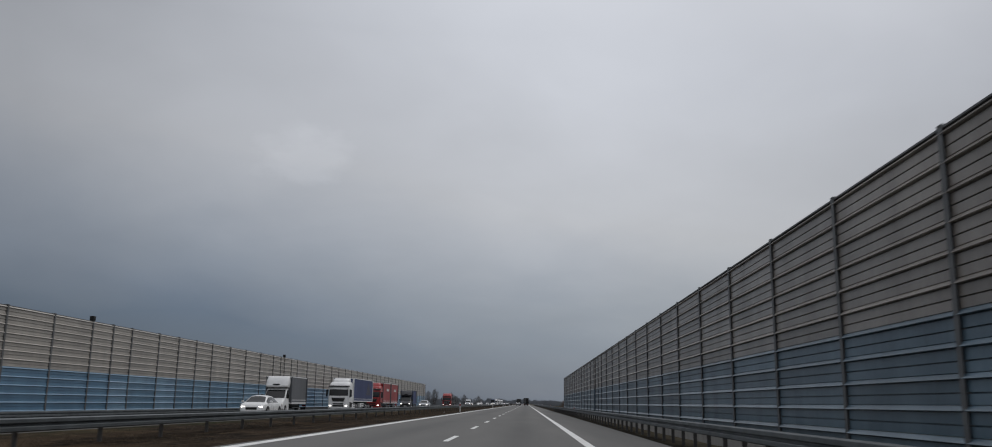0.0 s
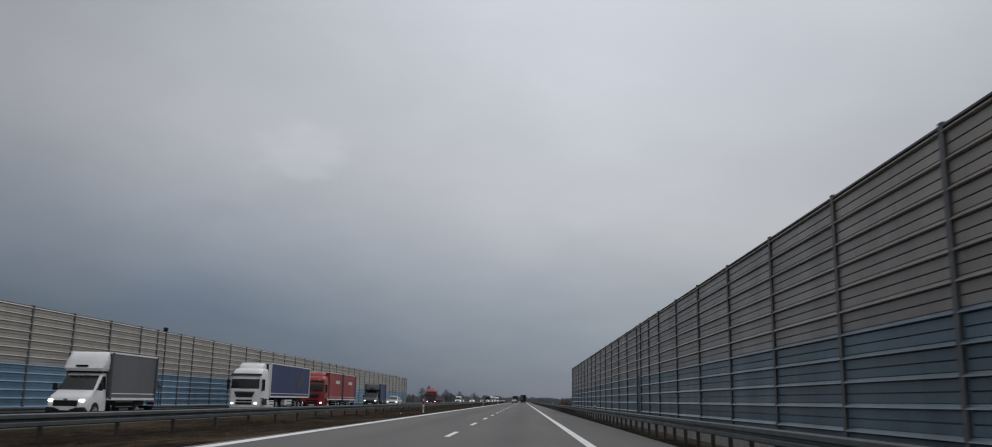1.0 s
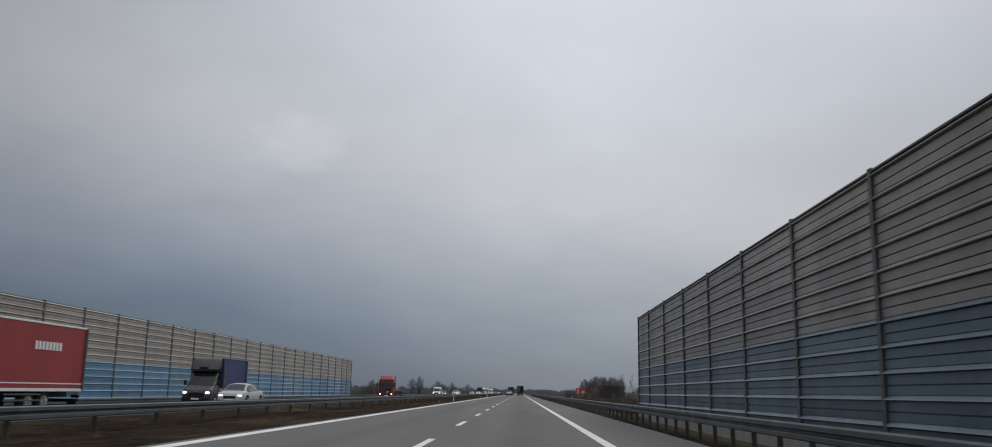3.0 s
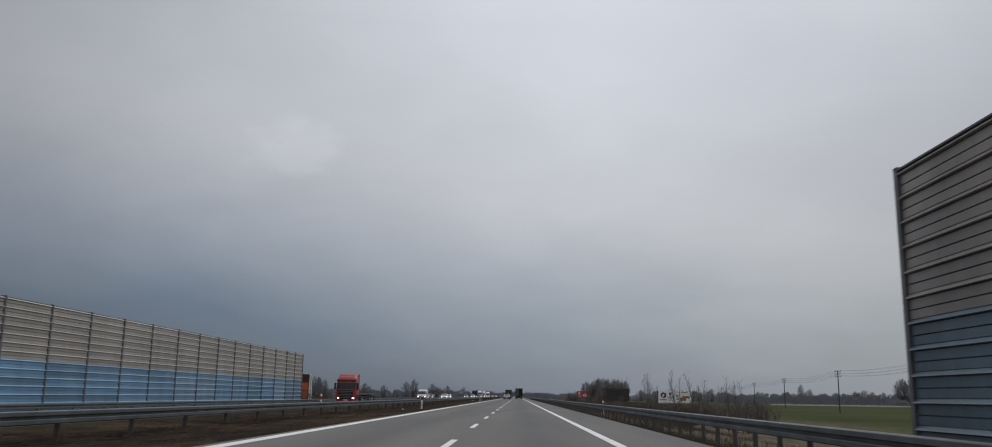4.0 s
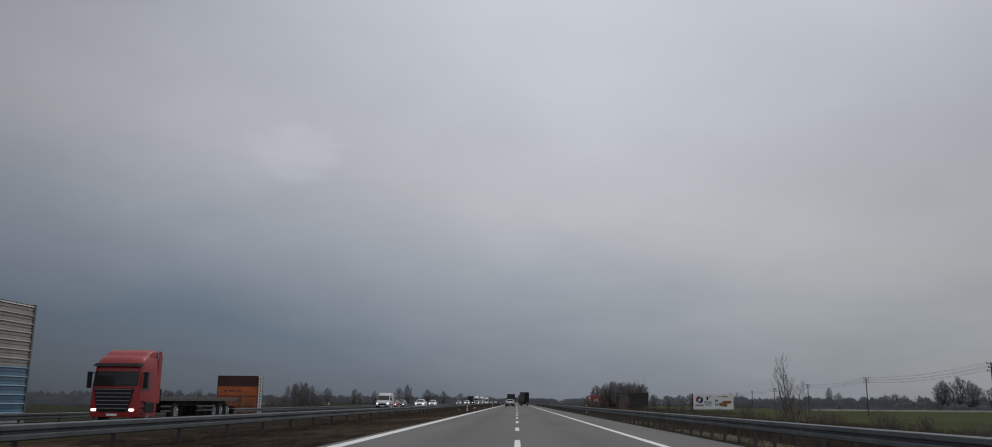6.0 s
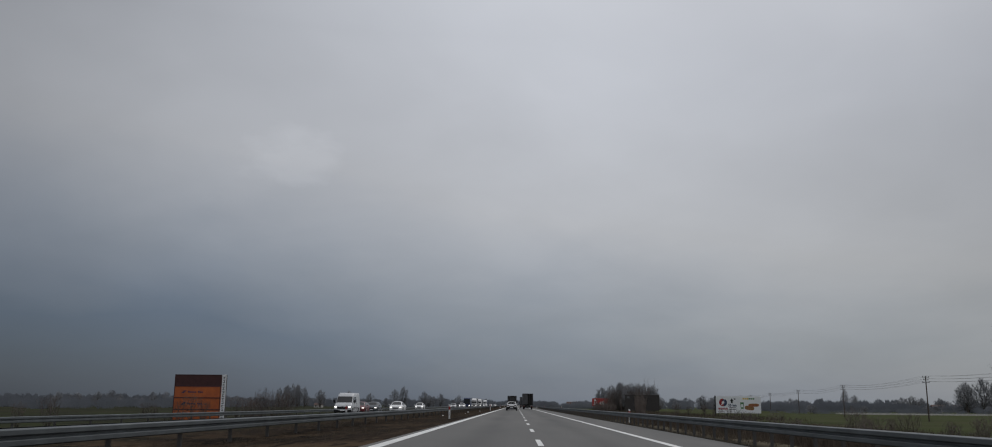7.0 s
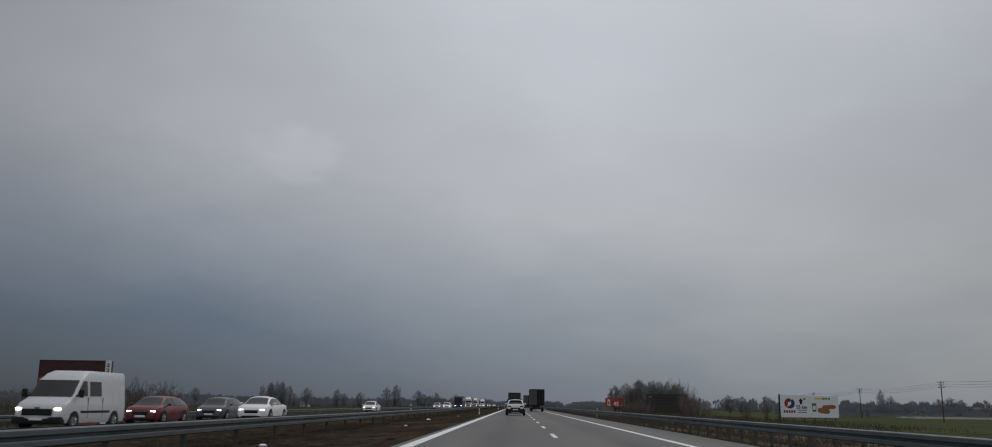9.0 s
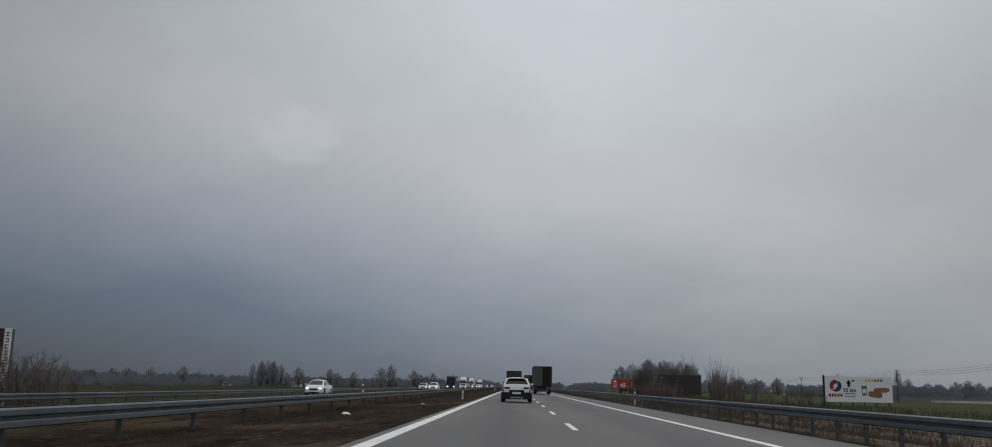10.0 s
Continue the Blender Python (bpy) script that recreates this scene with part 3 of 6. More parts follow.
guard_rail(-9.15, -12.3, 760, 4.0, 0.575, -0.12, (1, -1), "galvanised double-sided W-beam guard rail along the median", 420)
guard_rail(7.15, -11.2, 560, 2.0, 0.58, -0.20, (-1,), "galvanised W-beam guard rail along the hard shoulder", 400)
guard_rail(-24.95, -12.0, 700, 4.0, 0.26, -0.40, (1,), "galvanised W-beam guard rail along the far shoulder", 100)


# ---------------------------------------------------------------- vehicles
def wheel(parent, x, y, r, w, far_side):
    """A tyre with its rim; far_side: 1 when the outer face looks to larger x."""
    bm = bmesh.new()
    cyl(bm, (x - w / 2, y, r), (x + w / 2, y, r), r, n=24)
    es = [e for e in bm.edges if len(e.link_faces) == 2 and any(len(f.verts) > 4 for f in e.link_faces)]
    bmesh.ops.bevel(bm, geom=es, offset=0.05 * r / 0.33, segments=2, affect="EDGES")
    t = part("wheel", bm, M_TYRE, parent, "black rubber tyre")
    bm = bmesh.new()
    xo = x + far_side * (w / 2 + 0.004)
    cyl(bm, (xo - far_side * 0.03, y, r), (xo, y, r), r * 0.64, r * 0.60, n=16)
    for a in range(5):
        c, s = math.cos(a * 1.2566), math.sin(a * 1.2566)
        cyl(bm, (xo + far_side * 0.004, y + c * r * 0.15, r + s * r * 0.15), (xo + far_side * 0.004, y + c * r * 0.55, r + s * r * 0.55), 0.035, n=6)
    part("rim", bm, M_RIM, t, "grey metal rim")


def slab(bm, quad, out, thick):
    """A four-cornered pane lying out metres proud of the quad."""
    q = [Vector(v) for v in quad]
    n = (q[1] - q[0]).cross(q[3] - q[0]).normalized()
    a = [bm.verts.new(v + n * (out - thick)) for v in q]
    b = [bm.verts.new(v + n * out) for v in q]
    fs = [bm.faces.new(a[::-1]), bm.faces.new(b)]
    for i in range(4):
        j = (i + 1) % 4
        fs.append(bm.faces.new((a[i], a[j], b[j], b[i])))
    bmesh.ops.recalc_face_normals(bm, faces=fs)
    return bm


def smooth_keys(keys):
    """A curve without overshoot through (position, value) keys."""
    xs, vs = [k[0] for k in keys], [k[1] for k in keys]
    d = [(v1 - v0) / (x1 - x0) for x0, x1, v0, v1 in zip(xs, xs[1:], vs, vs[1:])]
    m = [d[0]] + [0.0 if p * q <= 0 else 2 * p * q / (p + q) for p, q in zip(d, d[1:])] + [d[-1]]

    def value(x):
        if x <= xs[0]:
            return vs[0]
        for i in range(len(d)):
            if x <= xs[i + 1]:
                h = xs[i + 1] - xs[i]
                t = (x - xs[i]) / h
                return (2 * t ** 3 - 3 * t * t + 1) * vs[i] + (t ** 3 - 2 * t * t + t) * h * m[i] + (3 * t * t - 2 * t ** 3) * vs[i + 1] + (t ** 3 - t * t) * h * m[i + 1]
        return vs[-1]

    return value


class CarForm:
    """The outer surface of a car of length L, width W and height H, nose to +y, measured from its middle."""

    def __init__(self, L, W, H, belt, hood, tail):
        self.L, self.w = L, W / 2
        k = L / 4.6
        back = {"saloon": [(0, belt - 0.30), (0.05, belt - 0.04), (0.15, belt + 0.03), (0.75, belt + 0.07), (1.55, H - 0.08), (2.1, H - 0.012)],
                "hatch": [(0, belt - 0.28), (0.05, belt - 0.04), (0.12, belt + 0.06), (0.32, belt + 0.24), (0.72, H - 0.09), (1.3, H - 0.012)],
                "suv": [(0, belt - 0.30), (0.04, belt - 0.04), (0.10, belt + 0.06), (0.22, belt + 0.22), (0.40, H - 0.08), (0.95, H - 0.010)]}[tail]
        roof = {"saloon": [(0, 0.80), (0.6, 0.80), (1.6, 0.64)], "hatch": [(0, 0.84), (0.14, 0.84), (0.74, 0.67)], "suv": [(0, 0.88), (0.12, 0.88), (0.42, 0.74)]}[tail]
        top = 0.74 if tail == "suv" else 0.66
        self.zt = smooth_keys([(a * k, v) for a, v in back + [(2.45, H), (2.85, H - 0.025), (3.05, H - 0.075), (3.85, hood + 0.05), (4.15, hood + 0.01), (4.40, hood - 0.07), (4.53, hood - 0.19), (4.6, hood - 0.38)]])
        self.zb = smooth_keys([(a * k, v) for a, v in [(0, belt - 0.36), (0.05, belt - 0.10), (0.25, belt - 0.02), (1.0, belt), (3.0, belt - 0.03), (3.85, min(belt - 0.05, hood)), (4.15, hood - 0.06), (4.40, hood - 0.15), (4.53, hood - 0.27), (4.6, hood - 0.44)]])
        self.zl = smooth_keys([(a * k, v) for a, v in [(0, 0.40), (0.10, 0.28), (0.6, 0.20), (4.0, 0.20), (4.45, 0.22), (4.6, 0.30)]])
        self.ww = smooth_keys([(a * k, v) for a, v in [(0, 0.86), (0.08, 0.94), (0.5, 0.985), (1.2, 1.0), (3.5, 1.0), (4.05, 0.975), (4.35, 0.92), (4.52, 0.83), (4.6, 0.72)]])
        self.wr = smooth_keys([(a * k, v) for a, v in roof + [(2.3, top + 0.01), (3.0, top), (3.85, 0.80), (4.25, 0.74), (4.6, 0.56)]])

    def corner(self, y):
        """Half-width, roof half-width and heights of foot, belt and top at y."""
        u = y + self.L / 2
        w = self.w * self.ww(u)
        return w, min(self.w * self.wr(u), 0.93 * w), self.zl(u), min(self.zb(u), self.zt(u) - 0.012), self.zt(u)

    def flank(self, y, t):
        """A point of the glazed side; t runs from the belt (0) to the roof (1)."""
        w, r, _, zb, zt = self.corner(y)
        drop = 0.07 * min(1.0, (zt - zb) / 0.3)
        return 0.955 * w + (r - 0.955 * w) * t ** 1.2, zb + (zt - drop - zb) * t

    def lower(self, y, t):
        """A point of the body side; t runs from the sill (0) to the belt (1)."""
        w, _, lo, zb, _ = self.corner(y)
        pts = [(0.0, 0.93, 0.05), (0.22, 0.995, 0.26), (0.6, 1.0, 0.62), (0.88, 0.985, 0.90), (1.0, 0.955, 1.0)]
        for (ta, xa, za), (tb, xb, zb2) in zip(pts, pts[1:]):
            if t <= tb:
                f = (t - ta) / (tb - ta)
                return w * (xa + (xb - xa) * f), lo + (zb - lo) * (za + (zb2 - za) * f)
        return 0.955 * w, zb

    def over(self, y, q):
        """A point of the top; q runs from one edge (-1) to the other (1)."""
        _, r, _, zb, zt = self.corner(y)
        drop = 0.07 * min(1.0, (zt - zb) / 0.3)
        return q * r, zt - drop * abs(q) ** 2.6

    def ring(self, y):
        half = [(self.lower(y, 0)[0] * 0.78, self.corner(y)[2])] + [self.lower(y, t) for t in (0, 0.22, 0.6, 0.88, 1.0)] + [self.flank(y, t) for t in (0.33, 0.67, 1.0)] + [self.over(y, q) for q in (0.85, 0.6, 0.3)]
        return half + [self.over(y, 0)] + [(-x, z) for x, z in reversed(half)]

    def pane(self, ys, ts, point, sign=1, out=0.010, thick=0.03):
        """A thin curved shell over the patch ys x ts of a surface."""
        bm = bmesh.new()
        grids = []
        for d in (out, out - thick):
            g = []
            for y in ys:
                row = []
                for t in ts:
                    x, z = point(y, t)
                    if point == self.over:
                        row.append(bm.verts.new((x, y, z + d)))
                    else:
                        row.append(bm.verts.new((sign * (x + d), y, z + 0.2 * d)))
                g.append(row)
            grids.append(g)
        a, b = grids
        fs = []
        for i in range(len(ys) - 1):
            for j in range(len(ts) - 1):
                fs.append(bm.faces.new((a[i][j], a[i][j + 1], a[i + 1][j + 1], a[i + 1][j])))
                fs.append(bm.faces.new((b[i][j], b[i + 1][j], b[i + 1][j + 1], b[i][j + 1])))
        for i in range(len(ys) - 1):
            for j in (0, len(ts) - 1):
                fs.append(bm.faces.new((a[i][j], a[i + 1][j], b[i + 1][j], b[i][j])))
        for j in range(len(ts) - 1):
            for i in (0, len(ys) - 1):
                fs.append(bm.faces.new((a[i][j], a[i][j + 1], b[i][j + 1], b[i][j])))
        bmesh.ops.recalc_face_normals(bm, faces=fs)
        return bm


def steps(a, b, n):
    return [a + (b - a) * i / n for i in range(n + 1)]


def car(name, x, y, z, rz, paint, label, L=4.35, W=1.80, H=1.50, belt=0.93, hood=0.92, tail="hatch", lights=True, group="", category="car"):
    """A passenger car; its nose looks to +y before it is turned by rz degrees."""
    e = empty(name, x, y, z, rz)
    tagged(e, label, category, group)
    suv = tail == "suv"
    f = CarForm(L, W, H, belt, hood, tail)
    w, rear, front, k = W / 2, -L / 2, L / 2, L / 4.6
    bm = bmesh.new()
    spots = [0, 0.02, 0.05, 0.10, 0.16, 0.24, 0.34, 0.46, 0.60, 0.78, 1.0, 1.25, 1.5, 1.75, 2.1, 2.5, 2.8, 2.95, 3.1, 3.3, 3.5, 3.7, 3.85, 4.0, 4.15, 4.28, 4.38, 4.46, 4.52, 4.56, 4.585, 4.6]
    loft(bm, [[(px, rear + u * k, pz) for px, pz in f.ring(rear + u * k)] for u in spots])
    part("body", bm, paint, e, smooth=True)
    part("windscreen", f.pane(steps(rear + 3.06 * k, rear + 3.80 * k, 5), steps(-0.90, 0.90, 6), f.over), M_GLASS, e, "dark sloping windscreen", True)
    y0, y1 = {"saloon": (0.84, 1.52), "hatch": (0.17, 0.66), "suv": (0.12, 0.37)}[tail]
    part("rear_window", f.pane(steps(rear + y0 * k, rear + y1 * k, 5), steps(-0.86, 0.86, 6), f.over), M_GLASS, e, "dark tinted rear window", True)
    c0 = {"saloon": 1.22, "hatch": 0.62, "suv": 0.50}[tail]
    for s in (-1, 1):
        for ya, yb in ((c0, 2.22), (2.30, 3.62)):
            part("side_window", f.pane(steps(rear + ya * k, rear + yb * k, 5), steps(0.10, 0.88, 3), f.flank, s), M_GLASS, e, "", True)
        bm = bmesh.new()
        box(bm, s * w * 0.66 - 0.15, s * w * 0.66 + 0.13, front - 0.30, front - 0.045, hood - 0.30, hood - 0.205, 0.04)
        part("headlight", bm, M_HEAD if lights else M_WHITE, e, "lit headlight" if lights else "")
        tl = part("tail_light", f.pane(steps(rear + 0.004, rear + 0.26 * k, 4), steps(0.66 if suv else 0.60, 0.97, 2), f.lower, s, 0.012), M_BLACK if suv else M_TAIL, e, "dark tail light", True)
        bm = bmesh.new()
        zt = belt - 0.16
        box(bm, s * w * 0.66 - 0.16, s * w * 0.66 + 0.16, rear - 0.014, rear + 0.10, zt - 0.05, zt + 0.06, 0.02)
        part("tail_lamp_inner", bm, M_BLACK if suv else M_TAIL, tl, "" if suv else "red lens in the tailgate")
        if suv:
            bm = bmesh.new()
            box(bm, s * w * 0.68 - 0.13, s * w * 0.68 + 0.13, rear - 0.020, rear - 0.008, zt - 0.01, zt + 0.025, 0.003)
            part("lens_strip", bm, M_TAIL, tl, "thin red lens strip")
            bm = bmesh.new()
            rx, rz2 = f.over(0, 0.86)
            for ya, yb in ((-1.25, 0.55),):
                cyl(bm, (s * rx, ya, H + 0.025), (s * rx, yb, H + 0.025), 0.018, n=6)
                for yy in (ya, (ya + yb) / 2, yb):
                    cyl(bm, (s * rx, yy, rz2 - 0.03), (s * rx, yy, H + 0.02), 0.016, n=6)
            part("roof_rail", bm, M_BLACK, e, "dark roof rail")
        bm = bmesh.new()
        yw = rear + 3.30 * k
        box(bm, s * (w + 0.09) - 0.09, s * (w + 0.09) + 0.09, yw - 0.06, yw + 0.10, belt + 0.02, belt + 0.15, 0.04)
        box(bm, s * w - 0.06, s * w + 0.05, yw - 0.02, yw + 0.04, belt + 0.02, belt + 0.06)
        part("mirror", bm, paint, e)
        for yy in (rear + 0.86 * k, front - 0.86 * k):
            wheel(e, s * (w - (0.06 if suv else 0.10)), yy, 0.35 if suv else 0.33, 0.23 if suv else 0.21, s)
            bm = bmesh.new()
            cyl(bm, (s * (w - 0.05), yy, 0.34), (s * (w + 0.006), yy, 0.34), 0.39, n=24)
            part("wheel_arch", bm, M_BLACK, e)
    if suv:
        bm = bmesh.new()
        box(bm, -w * 0.99, w * 0.99, rear - 0.03, rear + 0.50, 0.22, 0.64, 0.06)
        part("rear_bumper", bm, M_BLACK, e, "black plastic rear bumper")
        bm = bmesh.new()
        box(bm, -w * 0.45, w * 0.45, rear - 0.036, rear - 0.02, 0.27, 0.35, 0.005)
        part("diffuser", bm, M_RIM, e, "grey skid plate")
        bm = bmesh.new()
        box(bm, -0.46, 0.46, rear - 0.022, rear + 0.10, 0.60, 0.76, 0.02)
        part("plate_recess", bm, M_BLACK, e, "dark recess round the plate")
        pz = 0.52
    else:
        pz = 0.60
        bm = bmesh.new()
        box(bm, -w * 0.70, w * 0.70, rear - 0.012, rear + 0.12, 0.30, 0.44, 0.04)
        part("diffuser", bm, M_BLACK, e)
    bm = bmesh.new()
    box(bm, -0.26, 0.26, rear - 0.044, rear - 0.002, pz, pz + 0.11, 0.004)
    part("number_plate", bm, M_WHITE, e, "plain pale plate")
    bm = bmesh.new()
    box(bm, -w * 0.44, w * 0.44, front - 0.14, front + 0.014, hood - 0.45, hood - 0.27, 0.05)
    part("grille", bm, M_BLACK, e, "black grille")
    bm = bmesh.new()
    box(bm, -w * 0.62, w * 0.62, front - 0.16, front + 0.010, 0.24, 0.36, 0.05)
    part("lower_intake", bm, M_BLACK, e, "dark air intake in the bumper")
    bm = bmesh.new()
    box(bm, -0.26, 0.26, front + 0.004, front + 0.022, 0.38, 0.48, 0.004)
    part("number_plate", bm, M_WHITE, e, "plain pale plate")
    if tail != "saloon":
        bm = bmesh.new()
        ys = rear + (0.40 if suv else 0.72) * k
        box(bm, -w * 0.60, w * 0.60, ys - 0.20, ys + 0.06, H - 0.085, H - 0.05, 0.012)
        part("spoiler", bm, paint, e)
    bm = bmesh.new()
    cyl(bm, (0.0, rear + 0.36 * L, H - 0.02), (0.0, rear + 0.34 * L, H + 0.06), 0.02, 0.008, n=6)
    part("aerial", bm, M_BLACK, e)
    return e


def cab_ring(table, z, y_back, out=0.0):
    """The outline of a cab at height z, with round front corners: (x, y) from the back of one side to the back of the other."""
    for (za, wa, fa, ra), (zb, wb, fb, rb) in zip(table, table[1:]):
        if z <= zb + 1e-6:
            break
    t = (z - za) / (zb - za)
    w, yf, r = wa + (wb - wa) * t + out, fa + (fb - fa) * t + out, ra + (rb - ra) * t
    arc = [(w - r + r * math.sin(a), yf - r + r * math.cos(a)) for a in (math.pi / 2 * k / 5 for k in range(5, -1, -1))]
    half = [(w, y_back)] + arc + [((w - r) * 0.5, yf + 0.03)]
    return half + [(0.0, yf + 0.04)] + [(-x, y) for x, y in reversed(half)]


def loft(bm, rings, cap=True):
    vs = [[bm.verts.new(p) for p in ring] for ring in rings]
    fs = []
    n = len(vs[0])
    for a, b in zip(vs, vs[1:]):
        for i in range(n):
            k = (i + 1) % n
            fs.append(bm.faces.new((a[i], a[k], b[k], b[i])))
    if cap:
        fs += [bm.faces.new(vs[0]), bm.faces.new(vs[-1][::-1])]
    bmesh.ops.recalc_face_normals(bm, faces=fs)


def cab_shell(bm, table, zs, y_back, lo, hi):
    """A thin curved pane over part of the cab's front, between points lo and hi of its outline."""
    outer = [[(x, y, z) for x, y in cab_ring(table, z, y_back, 0.012)][lo:hi] for z in zs]
    inner = [[(x, y, z) for x, y in cab_ring(table, z, y_back, -0.03)][lo:hi] for z in zs]
    loft(bm, [o + i[::-1] for o, i in zip(outer, inner)])


def cab(e, paint, height, y_back, y_front, dark_visor, W=2.48, slats=False, deflector=0.0):
    """A lorry cab with its front at y_front."""
    w = W / 2
    h = height
    f = y_front
    table = [(0.32, w - 0.04, f + 0.02, 0.30), (0.45, w, f + 0.05, 0.30), (0.95, w, f + 0.05, 0.30), (1.70, w, f, 0.28), (h - 0.95, w * 0.985, f - 0.11, 0.26), (h - 0.60, w * 0.975, f - 0.17, 0.28), (h - 0.25, w * 0.955, f - 0.34, 0.36), (h - 0.06, w * 0.92, f - 0.62, 0.42), (h, w * 0.88, f - 0.85, 0.42)]
    bm = bmesh.new()
    loft(bm, [[(x, y, z) for x, y in cab_ring(table, z, y_back)] for z in (0.32, 0.45, 0.70, 0.95, 1.30, 1.70, h - 0.95, h - 0.60, h - 0.25, h - 0.06, h)])
    part("cab_body", bm, paint, e, smooth=True)
    if deflector:
        k = 0.93 if slats else 0.80
        dt = [(h - 0.15, w * k, f - 0.66 if slats else f - 0.80, 0.42), (h + deflector * 0.6, w * k, f - 1.15, 0.42), (h + deflector, w * (k - 0.05), f - 1.60, 0.40)]
        bm = bmesh.new()
        loft(bm, [[(x, y, z) for x, y in cab_ring(dt, z, y_back)] for z in (h - 0.15, h + deflector * 0.3, h + deflector * 0.6, h + deflector * 0.9, h + deflector)])
        part("roof_spoiler", bm, paint, e, smooth=True)
        for s in (-1, 1):
            bm = bmesh.new()
            prism(bm, [(y_back - 0.42, 1.0), (y_back + 0.02, 1.0), (y_back + 0.02, h + deflector * 0.9), (y_back - 0.30, h + deflector * 0.9), (y_back - 0.42, h)], s * (w - 0.05), s * (w - 0.01), 0.01)
            part("side_fairing", bm, paint, e)
    z0, z1 = min(1.84, h - 1.5), h - 0.52
    bm = bmesh.new()
    cab_shell(bm, table, [z0, (z0 + z1) / 2, z1], y_back, 4, 13)
    part("windscreen", bm, M_GLASS, e, "wide dark windscreen")
    bm = bmesh.new()
    zv = [z1 - 0.06, z1 + 0.10]
    outer = [[(x, y, z) for x, y in cab_ring(table, z, y_back, 0.14 - 0.05 * k)][3:14] for k, z in enumerate(zv)]
    inner = [[(x, y, z) for x, y in cab_ring(table, z, y_back, 0.10 - 0.05 * k)][3:14] for k, z in enumerate(zv)]
    loft(bm, [o + q[::-1] for o, q in zip(outer, inner)])
    part("sun_visor", bm, M_BLACK if dark_visor else paint, e)
    for s in (-1, 1):
        bm = bmesh.new()
        cyl(bm, (s * 0.12, f + 0.035, z0 - 0.02), (s * 0.75, f + 0.02, z0 + 0.10), 0.012, n=5)
        part("wiper", bm, M_BLACK, e)
    g0, g1, gw = (0.62, z0 - 0.10, 0.80) if slats else (min(1.16, z0 - 0.60), z0 - 0.24, 0.66)
    bm = bmesh.new()
    a = [bm.verts.new((x, f + 0.02, z)) for x, z in ((-w * gw, g1), (w * gw, g1), (w * gw * 0.78, g0), (-w * gw * 0.78, g0))]
    fs = [bm.faces.new(a)]
    fs += bmesh.ops.extrude_face_region(bm, geom=fs)["geom"]
    for v in bm.verts:
        if v in a:
            v.co.y += 0.085
    bmesh.ops.recalc_face_normals(bm, faces=bm.faces)
    part("grille", bm, M_BLACK, e, "black grille")
    n = 6 if slats else 3
    for k in range(n):
        zz = g0 + (g1 - g0) * (k + 0.6) / n
        q = gw * (0.78 + 0.22 * (zz - g0) / (g1 - g0)) * 0.96
        bm = bmesh.new()
        box(bm, -w * q, w * q, f + 0.08, f + 0.125, zz, zz + (0.035 if slats else 0.022), 0.008)
        part("grille_slat", bm, M_RIM if slats or k == n - 1 else M_POST, e, "bright grille slat" if slats else "")
    bm = bmesh.new()
    box(bm, -0.26, 0.26, f + 0.07, f + 0.10, 0.38, 0.49)
    part("number_plate", bm, M_WHITE, e, "plain pale plate")
    bm = bmesh.new()
    box(bm, -w * 0.52, w * 0.52, f + 0.02, f + 0.096, 0.56, 0.98, 0.03)
    lg = part("lower_grille", bm, M_BLACK, e)
    if not slats:
        bm = bmesh.new()
        box(bm, -w * 0.54, w * 0.54, f + 0.06, f + 0.115, 0.76, 0.81, 0.015)
        part("bumper_bar", bm, paint, lg, "bar across the lower grille in the cab's colour")
    for s in (-1, 1):
        bm = bmesh.new()
        box(bm, s * w * 0.76 - 0.13, s * w * 0.76 + 0.13, y_front - 0.10, y_front + 0.085, 0.61, 0.74, 0.05)
        part("headlight", bm, M_HEAD, e, "lit headlight")
        bm = bmesh.new()
        box(bm, s * (w + 0.20) - 0.10, s * (w + 0.20) + 0.10, y_front - 0.36, y_front - 0.16, z0 - 0.10, z0 + 0.72, 0.05)
        cyl(bm, (s * (w - 0.03), y_front - 0.40, z0 + 0.65), (s * (w + 0.20), y_front - 0.28, z0 + 0.65), 0.03, n=6)
        part("mirror", bm, M_BLACK, e, "tall black mirror")
        bm = bmesh.new()
        q = [(s * w, y_front - 1.25, z0 - 0.15), (s * w * 0.985, y_front - 1.25, height - 0.85), (s * w * 0.985, y_front - 0.52, height - 0.85), (s * w, y_front - 0.36, z0 - 0.22)]
        slab(bm, q if s < 0 else q[::-1], 0.015, 0.03)
        part("side_window", bm, M_GLASS, e)
        wheel(e, s * (w - 0.18), y_front - 1.35, 0.50, 0.30, s)
        bm = bmesh.new()
        box(bm, s * w - 0.05, s * w + 0.025, y_front - 1.95, y_front - 0.75, 0.55, 1.06, 0.03)
        part("wheel_arch", bm, M_BLACK, e)
        for k in range(3):
            bm = bmesh.new()
            box(bm, s * w - 0.14, s * w + 0.02, y_front - 0.72, y_front - 0.30, 0.46 + 0.3 * k, 0.50 + 0.3 * k)
            part("step", bm, M_BLACK, e)


